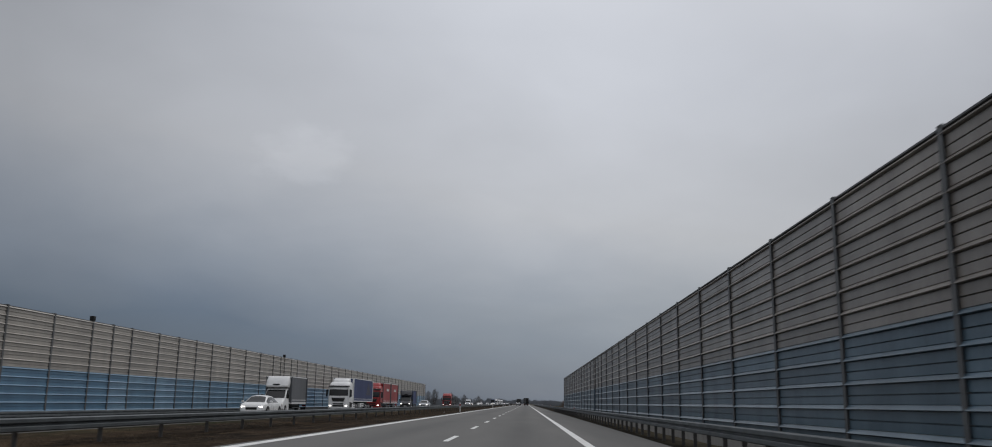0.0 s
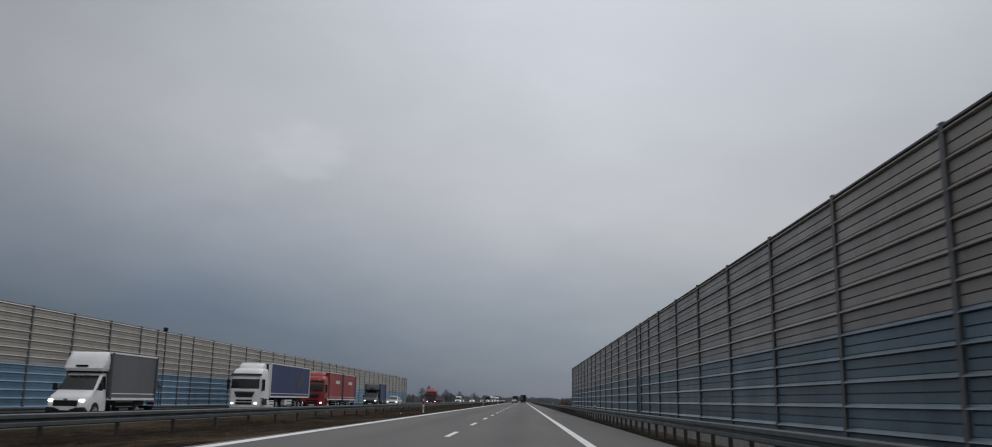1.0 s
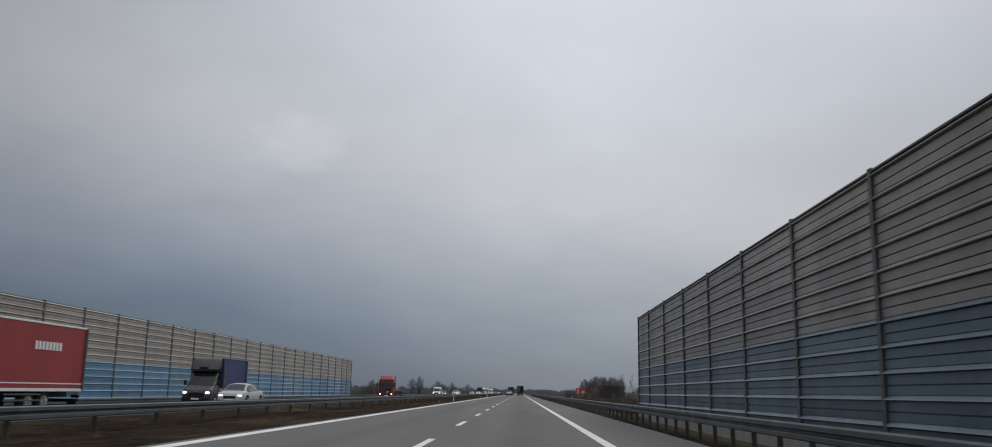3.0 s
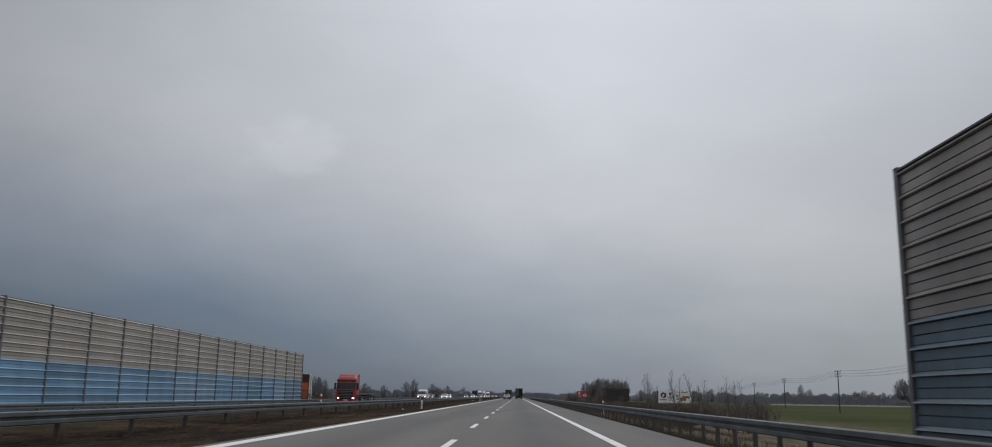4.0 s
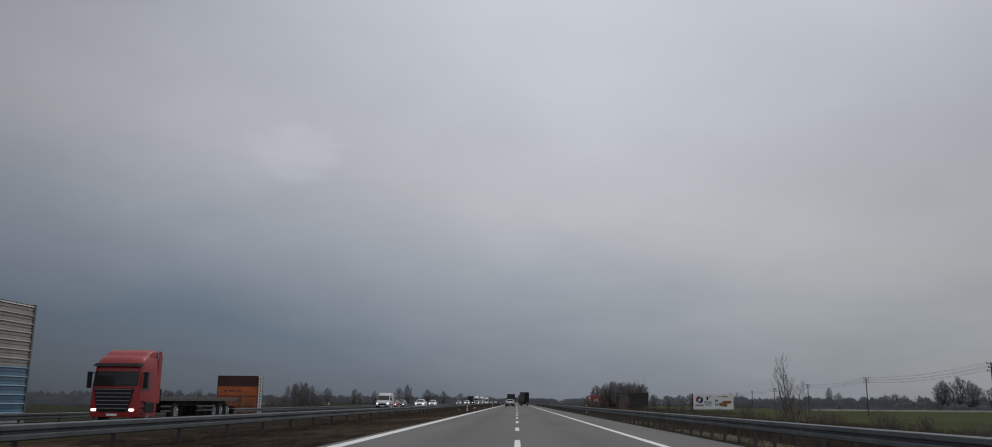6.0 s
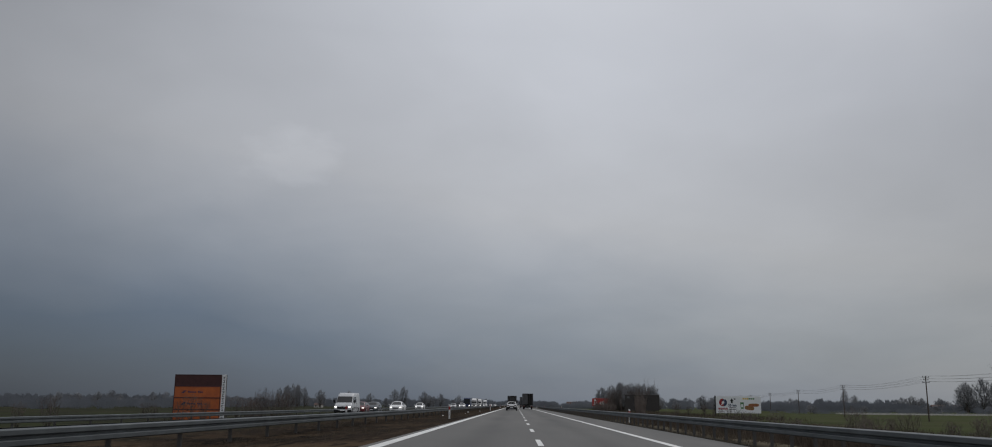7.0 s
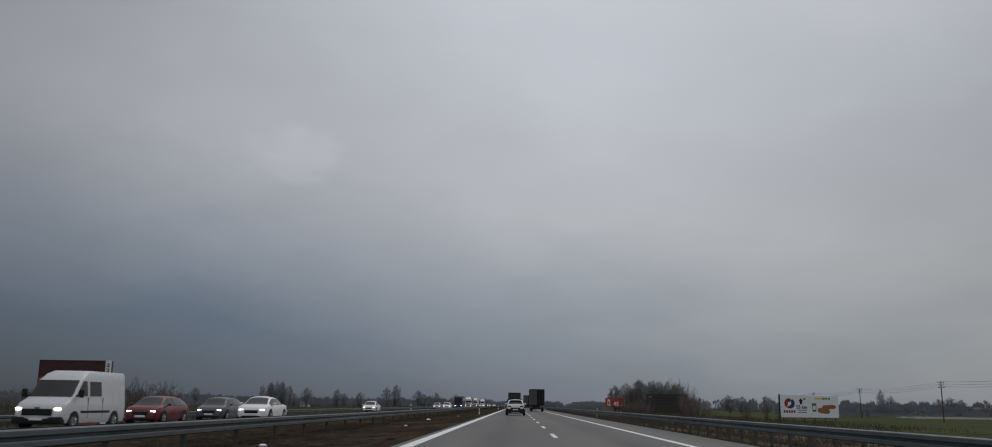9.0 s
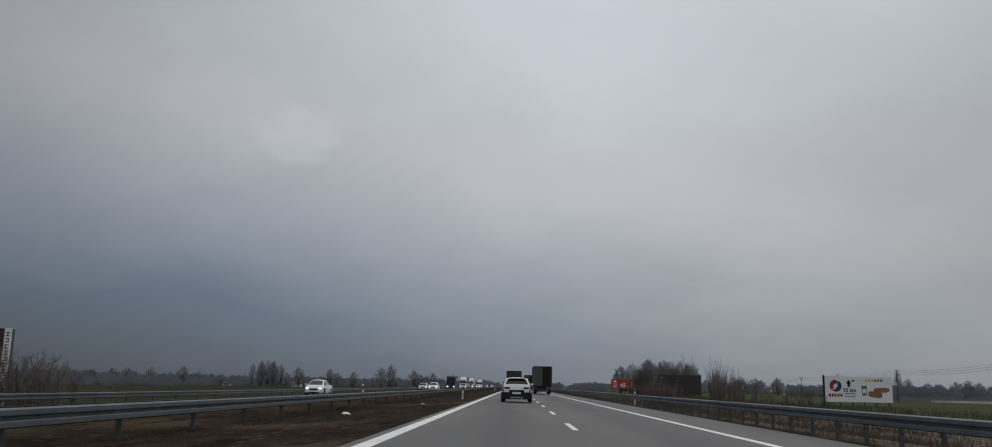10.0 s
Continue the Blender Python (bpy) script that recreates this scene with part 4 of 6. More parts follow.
def load_body(e, mat, y0, y1, z0, z1, trim, W=2.52, bars=None, post=M_CURT_G):
    """A curtain-sided box from y0 to y1 with frame, rail and folds."""
    w = W / 2
    bm = bmesh.new()
    box(bm, -w + 0.03, w - 0.03, y0 + 0.04, y1 - 0.04, z0 + 0.10, z1 - 0.08)
    c = part("curtain_box", bm, mat, e)
    for s in (-1, 1):
        bm = bmesh.new()
        box(bm, s * (w - 0.03) - 0.012, s * (w - 0.03) + 0.012, y0 + 0.10, y1 - 0.10, z0 + 0.28, z0 + 0.33)
        part("tensioner_strip", bm, trim, c, "thin pale strip along the curtain's foot")
    bm = bmesh.new()
    box(bm, -w, w, y0, y1, z1 - 0.09, z1, 0.02)
    part("roof", bm, trim, e, "pale roof with rails")
    bm = bmesh.new()
    box(bm, -w, w, y0, y1, z0 - 0.04, z0 + 0.09, 0.01)
    part("floor_rail", bm, trim, e)
    for s in (-1, 1):
        for yy in (y0, y1 - 0.10):
            bm = bmesh.new()
            box(bm, s * w - 0.055, s * w + 0.055, yy, yy + 0.10, z0, z1 - 0.02, 0.01)
            part("corner_post", bm, post, e)
    if bars:
        for yb, zb, ln in bars:
            for s in (-1, 1):
                bm = bmesh.new()
                for q in range(8):
                    box(bm, s * (w - 0.002) - 0.004, s * (w - 0.002) + 0.010, yb + ln * q / 8, yb + ln * (q + 0.72) / 8, zb, zb + 0.36)
                part("lettering_bar", bm, M_WHITE, c, "pale lettering shown as plain bars")


def chassis(e, y0, y1, z, axles, W=2.4, r=0.48):
    bm = bmesh.new()
    for s in (-1, 1):
        box(bm, s * 0.45 - 0.07, s * 0.45 + 0.07, y0, y1, z - 0.35, z - 0.05)
    part("chassis", bm, M_BLACK, e)
    for yy in axles:
        for s in (-1, 1):
            wheel(e, s * (W / 2 - 0.2), yy, r, 0.36, s)
    bm = bmesh.new()
    box(bm, -1.15, 1.15, y0 + 0.02, y0 + 0.14, 0.48, 0.62, 0.01)
    part("underrun_bar", bm, M_BLACK, e)
    for s in (-1, 1):
        bm = bmesh.new()
        box(bm, s * 0.95 - 0.2, s * 0.95 + 0.2, y0 - 0.012, y0 + 0.05, 0.66, 0.80, 0.01)
        part("tail_light", bm, M_TAIL, e, "dark red tail light")
        bm = bmesh.new()
        box(bm, s * 0.95 - 0.22, s * 0.95 + 0.22, y0 + 0.3, y0 + 0.33, 0.18, 0.62)
        part("mudflap", bm, M_BLACK, e)
        bm = bmesh.new()
        box(bm, s * (W / 2) - 0.02, s * (W / 2) + 0.02, y0 + (y1 - y0) * 0.45, y0 + (y1 - y0) * 0.8, 0.55, 0.62)
        box(bm, s * (W / 2) - 0.02, s * (W / 2) + 0.02, y0 + (y1 - y0) * 0.45, y0 + (y1 - y0) * 0.8, 0.80, 0.87)
        part("side_guard", bm, M_STEEL, e)


def semi_trailer_truck(x, y_front, z, rz, paint, curtain, label, visor=True, trim=M_WHITE, bars=None, emblem=False):
    e = empty("semi_trailer_truck", x, y_front, z, rz)
    tagged(e, label, "truck")
    cab(e, paint, 3.45, -2.25, 0.0, visor, deflector=0.45)
    for s in (-1, 1):
        bm = bmesh.new()
        box(bm, s * 1.08 - 0.14, s * 1.08 + 0.14, -4.3, -2.35, 0.36, 0.92, 0.06)
        part("side_skirt", bm, paint, e)
    chassis(e, -6.2, -2.2, 1.0, (-5.2,), r=0.50)
    load_body(e, curtain, -16.3, -2.7, 1.20, 4.0, trim, bars=bars, post=trim)
    chassis(e, -16.3, -6.5, 1.2, (-11.5, -12.8, -14.1))
    for s in (-1, 1):
        bm = bmesh.new()
        box(bm, s * 1.02 - 0.18, s * 1.02 + 0.18, -10.2, -7.8, 0.48, 0.98, 0.04)
        part("pallet_box", bm, trim, e, "pale box slung below the trailer")
    if emblem:
        for s in (-1, 1):
            bm = bmesh.new()
            for k, (z0, z1, b, c) in enumerate(((2.02, 2.30, 2.35, 2.0), (2.36, 3.10, 1.9, 0.95), (3.14, 3.62, 0.9, 0.12))):
                a = [bm.verts.new((s * 1.234, -13.1 + 0.72 * q, zz)) for q, zz in ((-b, z0), (b, z0), (c, z1), (-c, z1))]
                fs = [bm.faces.new(a)]
                bmesh.ops.extrude_face_region(bm, geom=fs)
                for v in a:
                    v.co.x += s * 0.010
            bmesh.ops.recalc_face_normals(bm, faces=bm.faces)
            part("printed_emblem", bm, M_EMBLEM, e, "dark triangular emblem printed on the curtain")
    return e


def road_train(x, y_front, z, rz):
    e = empty("truck_with_trailer", x, y_front, z, rz)
    tagged(e, "red curtain-sided truck pulling a matching red trailer", "truck")
    cab(e, M_RED, 3.45, -2.1, 0.0, True, deflector=0.45)
    bm = bmesh.new()
    box(bm, -0.75, 0.75, -0.34, -0.26, 2.96, 3.10)
    part("lettering_bar", bm, M_WHITE, e, "white lettering shown as a plain bar")
    load_body(e, M_CURT_R, -9.5, -2.35, 1.0, 3.95, M_WHITE, bars=[(-8.0, 2.75, 2.3)])
    chassis(e, -9.5, -2.3, 1.05, (-6.6, -7.9))
    load_body(e, M_CURT_R, -17.6, -10.0, 1.0, 3.95, M_WHITE, bars=[(-15.3, 2.75, 2.3)])
    chassis(e, -17.6, -9.6, 1.05, (-13.1, -14.4))
    return e


def flatbed_truck(x, y_front, z, rz):
    e = empty("flatbed_truck", x, y_front, z, rz)
    tagged(e, "red tractor unit pulling an empty dark flatbed trailer", "truck")
    cab(e, M_RED, 3.40, -2.25, 0.0, True, slats=True, deflector=0.32)
    bm = bmesh.new()
    box(bm, -0.55, 0.55, -0.36, -0.28, 2.92, 3.06)
    part("lettering_bar", bm, M_WHITE, e, "white lettering shown as a plain bar")
    chassis(e, -6.2, -2.2, 1.0, (-5.2,), r=0.50)
    bm = bmesh.new()
    box(bm, -1.25, 1.25, -15.8, -2.8, 1.12, 1.32, 0.02)
    part("platform", bm, M_POST, e, "dark steel load platform")
    bm = bmesh.new()
    box(bm, -1.22, 1.22, -3.0, -2.9, 1.32, 1.75, 0.02)
    part("headboard", bm, M_STEEL, e)
    chassis(e, -15.8, -6.5, 1.2, (-11.5, -12.8, -14.1))
    return e


VAN_FORM = [(0.30, 0.95, -0.03, 0.25), (0.50, 1.0, 0.0, 0.30), (0.95, 1.0, -0.06, 0.30), (1.15, 0.99, -0.25, 0.30), (1.38, 0.97, -0.85, 0.20), (2.15, 0.90, -1.50, 0.20), (2.42, 0.87, -1.85, 0.30), (2.58, 0.80, -2.30, 0.35)]


def van_front(e, paint, y_back, zs):
    """Bonnet, windscreen, lamps and doors that vans and light trucks share."""
    bm = bmesh.new()
    loft(bm, [[(x, y, z) for x, y in cab_ring(VAN_FORM, z, y_back)] for z in zs])
    part("body", bm, paint, e, smooth=True)
    bm = bmesh.new()
    cab_shell(bm, VAN_FORM, [1.42, 1.78, 2.14], y_back, 4, 13)
    part("windscreen", bm, M_GLASS, e, "dark windscreen")
    bm = bmesh.new()
    box(bm, -0.60, 0.60, -0.10, 0.055, 0.62, 0.90, 0.05)
    part("grille", bm, M_BLACK, e, "black grille")
    bm = bmesh.new()
    box(bm, -0.98, 0.98, -0.40, 0.03, 0.26, 0.58, 0.10)
    part("bumper", bm, M_BLACK, e, "black plastic bumper")
    bm = bmesh.new()
    box(bm, -0.26, 0.26, 0.05, 0.066, 0.42, 0.53)
    part("number_plate", bm, M_WHITE, e, "plain pale plate")
    bm = bmesh.new()
    box(bm, -0.09, 0.09, -0.02, 0.06, 0.92, 0.99, 0.02)
    part("badge", bm, M_RIM, e)
    for s in (-1, 1):
        bm = bmesh.new()
        box(bm, s * 0.77 - 0.13, s * 0.77 + 0.13, -0.26, -0.01, 0.82, 0.96, 0.06)
        part("headlight", bm, M_HEAD, e, "lit headlight")
        bm = bmesh.new()
        q = [(s * 0.965, -2.05, 1.46), (s * 0.905, -2.02, 2.10), (s * 0.905, -1.72, 2.10), (s * 0.965, -1.12, 1.46)]
        slab(bm, q if s < 0 else q[::-1], 0.015, 0.03)
        part("side_window", bm, M_GLASS, e)
        bm = bmesh.new()
        box(bm, s * 1.17 - 0.10, s * 1.17 + 0.10, -1.16, -1.02, 1.38, 1.74, 0.05)
        box(bm, s * 1.03 - 0.08, s * 1.03 + 0.08, -1.14, -1.06, 1.42, 1.48)
        part("mirror", bm, M_BLACK, e)
        bm = bmesh.new()
        box(bm, s * 0.995 - 0.012, s * 0.995 + 0.012, -2.10, -2.085, 0.50, 1.40)
        part("door_joint", bm, M_BLACK, e)
        wheel(e, s * 0.90, -1.0, 0.36, 0.22, s)
        bm = bmesh.new()
        cyl(bm, (s * 0.94, -1.0, 0.38), (s * 1.008, -1.0, 0.38), 0.43, n=20)
        part("wheel_arch", bm, M_BLACK, e)


def box_truck(x, y_front, z, rz, paint, curtain, label, length=7.6, height=3.35, trim=M_WHITE):
    """A light truck: low cab with roof deflector, and a tall load body."""
    e = empty("box_truck", x, y_front, z, rz)
    tagged(e, label, "truck")
    van_front(e, paint, -2.12, (0.30, 0.50, 0.95, 1.15, 1.38, 1.76, 2.15, 2.30))
    form = [(2.36, 0.98, -1.35, 0.30), (2.50, 1.03, -1.28, 0.32), (height - 0.45, 1.05, -1.50, 0.38), (height - 0.10, 1.0, -1.80, 0.30), (height, 0.92, -2.0, 0.08)]
    bm = bmesh.new()
    loft(bm, [[(px, py, pz) for px, py in cab_ring(form, pz, -2.12)] for pz in (2.36, 2.50, 2.8, height - 0.45, height - 0.25, height - 0.10, height)])
    part("roof_deflector", bm, paint, e, "tall rounded roof deflector over the cab", smooth=True)
    bm = bmesh.new()
    box(bm, -0.90, 0.90, -2.1, -1.60, 2.28, 2.38)
    part("roof_gap", bm, M_BLACK, e)
    bm = bmesh.new()
    box(bm, -0.30, 0.30, -1.34, -1.22, 2.56, 2.66, 0.01)
    part("lettering_bar", bm, M_BLACK, e, "dark lettering shown as a plain bar")
    load_body(e, curtain, -length, -2.15, 0.95, height, trim, W=2.30)
    chassis(e, -length, -2.1, 0.98, (-length + 1.9,), W=2.0, r=0.36)
    return e


def van(x, y_front, z, rz, paint, label):
    e = empty("delivery_van", x, y_front, z, rz)
    e.scale = (1.0, 1.0, 0.93)
    tagged(e, label, "van")
    van_front(e, paint, -5.6, (0.30, 0.50, 0.95, 1.15, 1.38, 1.76, 2.15, 2.42, 2.53, 2.58))
    for s in (-1, 1):
        bm = bmesh.new()
        q = [(s * 0.965, -3.30, 1.46), (s * 0.905, -3.28, 2.10), (s * 0.905, -2.28, 2.10), (s * 0.965, -2.26, 1.46)]
        slab(bm, q if s < 0 else q[::-1], 0.015, 0.03)
        part("side_window", bm, M_GLASS, e, "dark window in the sliding door")
        wheel(e, s * 0.90, -4.6, 0.36, 0.22, s)
        bm = bmesh.new()
        cyl(bm, (s * 0.94, -4.6, 0.38), (s * 1.008, -4.6, 0.38), 0.43, n=20)
        part("wheel_arch", bm, M_BLACK, e)
        bm = bmesh.new()
        box(bm, s * 1.0 - 0.01, s * 1.0 + 0.02, -4.1, -1.5, 0.72, 0.82, 0.008)
        part("side_moulding", bm, M_BLACK, e)
        bm = bmesh.new()
        box(bm, s * 0.995 - 0.012, s * 0.995 + 0.012, -3.42, -3.405, 0.50, 1.40)
        part("door_joint", bm, M_BLACK, e)
    return e


def boxed_truck_ahead(x, y_rear, z, curtain, label, length, height, W, doors):
    """A truck seen from behind, driving away."""
    e = empty("box_truck", x, y_rear + length + 2.2, z, 0)
    tagged(e, label, "truck")
    cab(e, M_WHITE, 2.9, -2.1, 0.0, False, W=min(W, 2.3))
    y0 = -length - 2.2
    load_body(e, curtain, y0, -2.2, 1.05, height, M_CURT_D, W=W)
    w = W / 2
    if doors:
        for s in (-1, 1):
            bm = bmesh.new()
            box(bm, min(s * 0.02, s * (w - 0.08)), max(s * 0.02, s * (w - 0.08)), y0 + 0.0, y0 + 0.06, 1.18, height - 0.14, 0.01)
            d = part("rear_door", bm, M_CURT_D if s > 0 else M_DOOR_G, e, "closed dark rear door" if s > 0 else "closed rear door, grey from a reflection put into its colour")
            bm = bmesh.new()
            for q in (0.35, 0.75):
                cyl(bm, (s * w * q, y0 - 0.02, 1.2), (s * w * q, y0 - 0.02, height - 0.16), 0.016, n=6)
            part("lock_bar", bm, M_POST, d)
    else:
        bm = bmesh.new()
        for k in range(6):
            zz = 1.25 + (height - 1.5) * k / 5
            box(bm, -w + 0.08, w - 0.08, y0 - 0.008, y0 + 0.05, zz, zz + 0.04)
        for k in range(5):
            xx = -w + 0.12 + (W - 0.3) * k / 4
            box(bm, xx, xx + 0.05, y0 - 0.012, y0 + 0.05, 1.15, height - 0.12)
        part("tarpaulin_strap", bm, M_CURT_G, e, "pale straps over the rear tarpaulin")
    chassis(e, y0, -2.1, 1.0, (y0 + 1.6,), W=W - 0.2, r=0.42)
    return e


def coach(x, y_front, z, rz):
    e = empty("coach", x, y_front, z, rz)
    tagged(e, "dark high-decker coach with lit headlights", "bus")
    bm = bmesh.new()
    prism(bm, [(-12, 0.35), (-12, 3.75), (-0.6, 3.75), (-0.15, 3.4), (0, 1.2), (0, 0.35)], -1.27, 1.27, 0.10)
    part("body", bm, M_NAVY, e)
    bm = bmesh.new()
    slab(bm, [(1.15, -0.02, 1.25), (1.10, -0.13, 3.3), (-1.10, -0.13, 3.3), (-1.15, -0.02, 1.25)], 0.03, 0.05)
    part("windscreen", bm, M_GLASS, e)
    for s in (-1, 1):
        bm = bmesh.new()
        box(bm, s * 0.95 - 0.2, s * 0.95 + 0.2, -0.06, 0.05, 0.62, 0.82, 0.03)
        part("headlight", bm, M_HEAD, e, "lit headlight")
        bm = bmesh.new()
        box(bm, s * 1.275 - 0.015, s * 1.275 + 0.015, -11.5, -0.9, 1.9, 3.2, 0.01)
        part("side_window", bm, M_GLASS, e)
        for yy in (-2.6, -8.6):
            wheel(e, s * 1.08, yy, 0.5, 0.32, s)
    return e


def paint(name, c):
    return mk(name, c, tuple(v * 0.92 for v in c), 0.28, scale=1.0, fine=15, bump=0.01, spec=0.5)


P_WHITE, P_SILVER, P_GREY = paint("car_white", (0.75, 0.75, 0.74)), paint("car_silver", (0.42, 0.43, 0.44)), paint("car_grey", (0.10, 0.11, 0.12))
P_DULL = paint("road_dusty_white", (0.50, 0.51, 0.52))
P_SLATE = paint("car_slate", (0.075, 0.088, 0.098))
P_CRIMSON, P_DARK = paint("car_crimson", (0.125, 0.012, 0.016)), paint("car_dark", (0.03, 0.03, 0.035))

# traffic on the own carriageway, driving away
car("suv", -1.42, 394.6, own_road_z(-1.42), 0, P_WHITE, "white crossover car with black lower bumper driving ahead", L=4.15, W=1.76, H=1.53, belt=1.03, hood=1.02, lights=False, tail="suv")
boxed_truck_ahead(2.15, 460, own_road_z(1.85), M_CURT_D, "black box truck with closed rear doors", 7.0, 3.78, 2.5, True)
boxed_truck_ahead(-1.75, 478, own_road_z(-1.75), M_CURT_K, "dark tarpaulin truck with a grid of grey straps", 6.0, 3.3, 2.3, False)
boxed_truck_ahead(1.9, 560, own_road_z(1.9), M_CURT_G, "grey box truck far down the road", 7.0, 3.8, 2.5, True)

# oncoming traffic
OUT, INN = -20.15, -16.25
ZO, ZI = far_road_z(OUT), far_road_z(INN)
car("car", INN, 62, ZI, 180, P_WHITE, "white saloon car with lit headlights", H=1.46, tail="saloon", L=4.6)
box_truck(OUT, 78.0, ZO, 180, M_WHITE, M_CURT_G, "white light truck with grey curtain-sided body", length=7.8, height=3.35)
semi_trailer_truck(OUT, 106.0, ZO, 180, M_WHITE, M_CURT_B, "white tractor unit with dark blue curtain-sided trailer", emblem=True)
road_train(OUT, 129.0, ZO, 180)
car("car", INN, 162.5, ZI, 180, P_SILVER, "silver saloon car with lit headlights", H=1.47, tail="saloon", L=4.6)
box_truck(OUT, 165.0, ZO, 180, P_DARK, M_CURT_B, "dark blue box truck", length=7.4, height=3.3, trim=M_NAVY)
flatbed_truck(OUT, 251.8, ZO, 180)
van(OUT, 341.5, ZO, 180, P_DULL, "white high-roof delivery van with lit headlights")
car("car", OUT, 363.4, ZO, 180, P_SLATE, "slate grey hatchback with lit headlights", H=1.47, L=4.4)
car("car", OUT, 353.4, ZO, 180, P_CRIMSON, "dark red hatchback with lit headlights", H=1.45, L=4.4)
car("car", INN, 359.2, ZI, 180, P_WHITE, "white saloon car with black grille and lit headlights", H=1.44, tail="saloon", L=4.7)
car("car", OUT, 423.0, ZO, 180, P_WHITE, "white saloon car with roof bars and lit headlights", H=1.48, tail="saloon", L=4.6)
car("car", INN, 500.0, ZI, 180, P_WHITE, "white hatchback with lit headlights", H=1.5)
car("car", OUT, 520.0, ZO, 180, P_SILVER, "silver car with lit headlights", H=1.5)
coach(OUT, 596.0, ZO, 180)
semi_trailer_truck(OUT, 655.0, ZO, 180, M_WHITE, M_CURT_G, "white tractor unit with grey trailer far away")
semi_trailer_truck(OUT, 705.0, ZO, 180, M_WHITE, M_WHITE, "white truck with white trailer far away")
car("car", INN, 690.0, ZI, 180, P_WHITE, "white car with lit headlights far away")
car("car", INN, 790.0, ZI, 180, P_SILVER, "silver car with lit headlights far away")
semi_trailer_truck(OUT, 800.0, ZO, 180, M_WHITE, M_CURT_B, "white truck with blue trailer far away")
car("car", INN, 900.0, ZI, 180, P_WHITE, "pale car with lit headlights far away")


# ---------------------------------------------------------------- roadside furniture
def delineator(x, y, band):
    e = empty("delineator_post", x, y, ground_z(x) - 0.02)
    tagged(e, "white plastic roadside delineator post with %s band" % ("red" if band is M_RED else "black"), "marker post", "delineator posts")
    bm = bmesh.new()
    prof = [(-0.06, 0.0), (-0.045, 0.045), (0.045, 0.045), (0.06, 0.0), (0.045, -0.045), (-0.045, -0.045)]
    a = [bm.verts.new((px, py, 0)) for px, py in prof]
    b = [bm.verts.new((px, py, 1.0 + (0.06 if px < 0 else 0.0))) for px, py in prof]
    fs = [bm.faces.new(a[::-1]), bm.faces.new(b)]
    for i in range(6):
        fs.append(bm.faces.new((a[i], a[(i + 1) % 6], b[(i + 1) % 6], b[i])))
    bmesh.ops.recalc_face_normals(bm, faces=fs)
    part("post_body", bm, M_WHITE, e)
    bm = bmesh.new()
    box(bm, -0.064, 0.064, -0.050, 0.050, 0.66, 0.89, 0.006)
    part("band", bm, band, e, "coloured reflector band")
    for k in range(3):
        bm = bmesh.new()
        box(bm, -0.03, 0.03, -0.0495, -0.044, 0.28 + 0.08 * k, 0.31 + 0.08 * k)
        part("marking_bar", bm, M_BLACK, e, "small dark figure shown as a plain bar")


for yl, yr in ((102.6, 104.8), (203.5, 204.8), (304.6, 308.0), (404.2, 408.0), (505, 508), (606, 609)):
    delineator(-5.37, yl, M_RED)
    delineator(-13.0, yl + 1.6, M_RED)
    delineator(7.75, yr, M_RED)


def warning_sign(x, y):
    z = ground_z(x)
    e = empty("warning_sign", x, y, z)
    tagged(e, "back of a triangular grey metal traffic sign on two posts", "traffic sign")
    bm = bmesh.new()
    a = [bm.verts.new((px, 0.0, pz)) for px, pz in ((-0.62, 1.95), (0.62, 1.95), (0.0, 3.0))]
    b = [bm.verts.new((v.co.x, 0.03, v.co.z)) for v in a]
    fs = [bm.faces.new(a), bm.faces.new(b[::-1])]
    for i in range(3):
        fs.append(bm.faces.new((a[i], b[i], b[(i + 1) % 3], a[(i + 1) % 3])))
    bmesh.ops.recalc_face_normals(bm, faces=fs)
    part("sign_plate", bm, M_HPOST, e, "dark grey back of the plate")
    for s in (-0.42, 0.42):
        bm = bmesh.new()
        cyl(bm, (s, -0.03, -0.2), (s, -0.03, 2.05), 0.035, n=8)
        part("sign_post", bm, M_STEEL, e)


warning_sign(-25.7, 101.6)


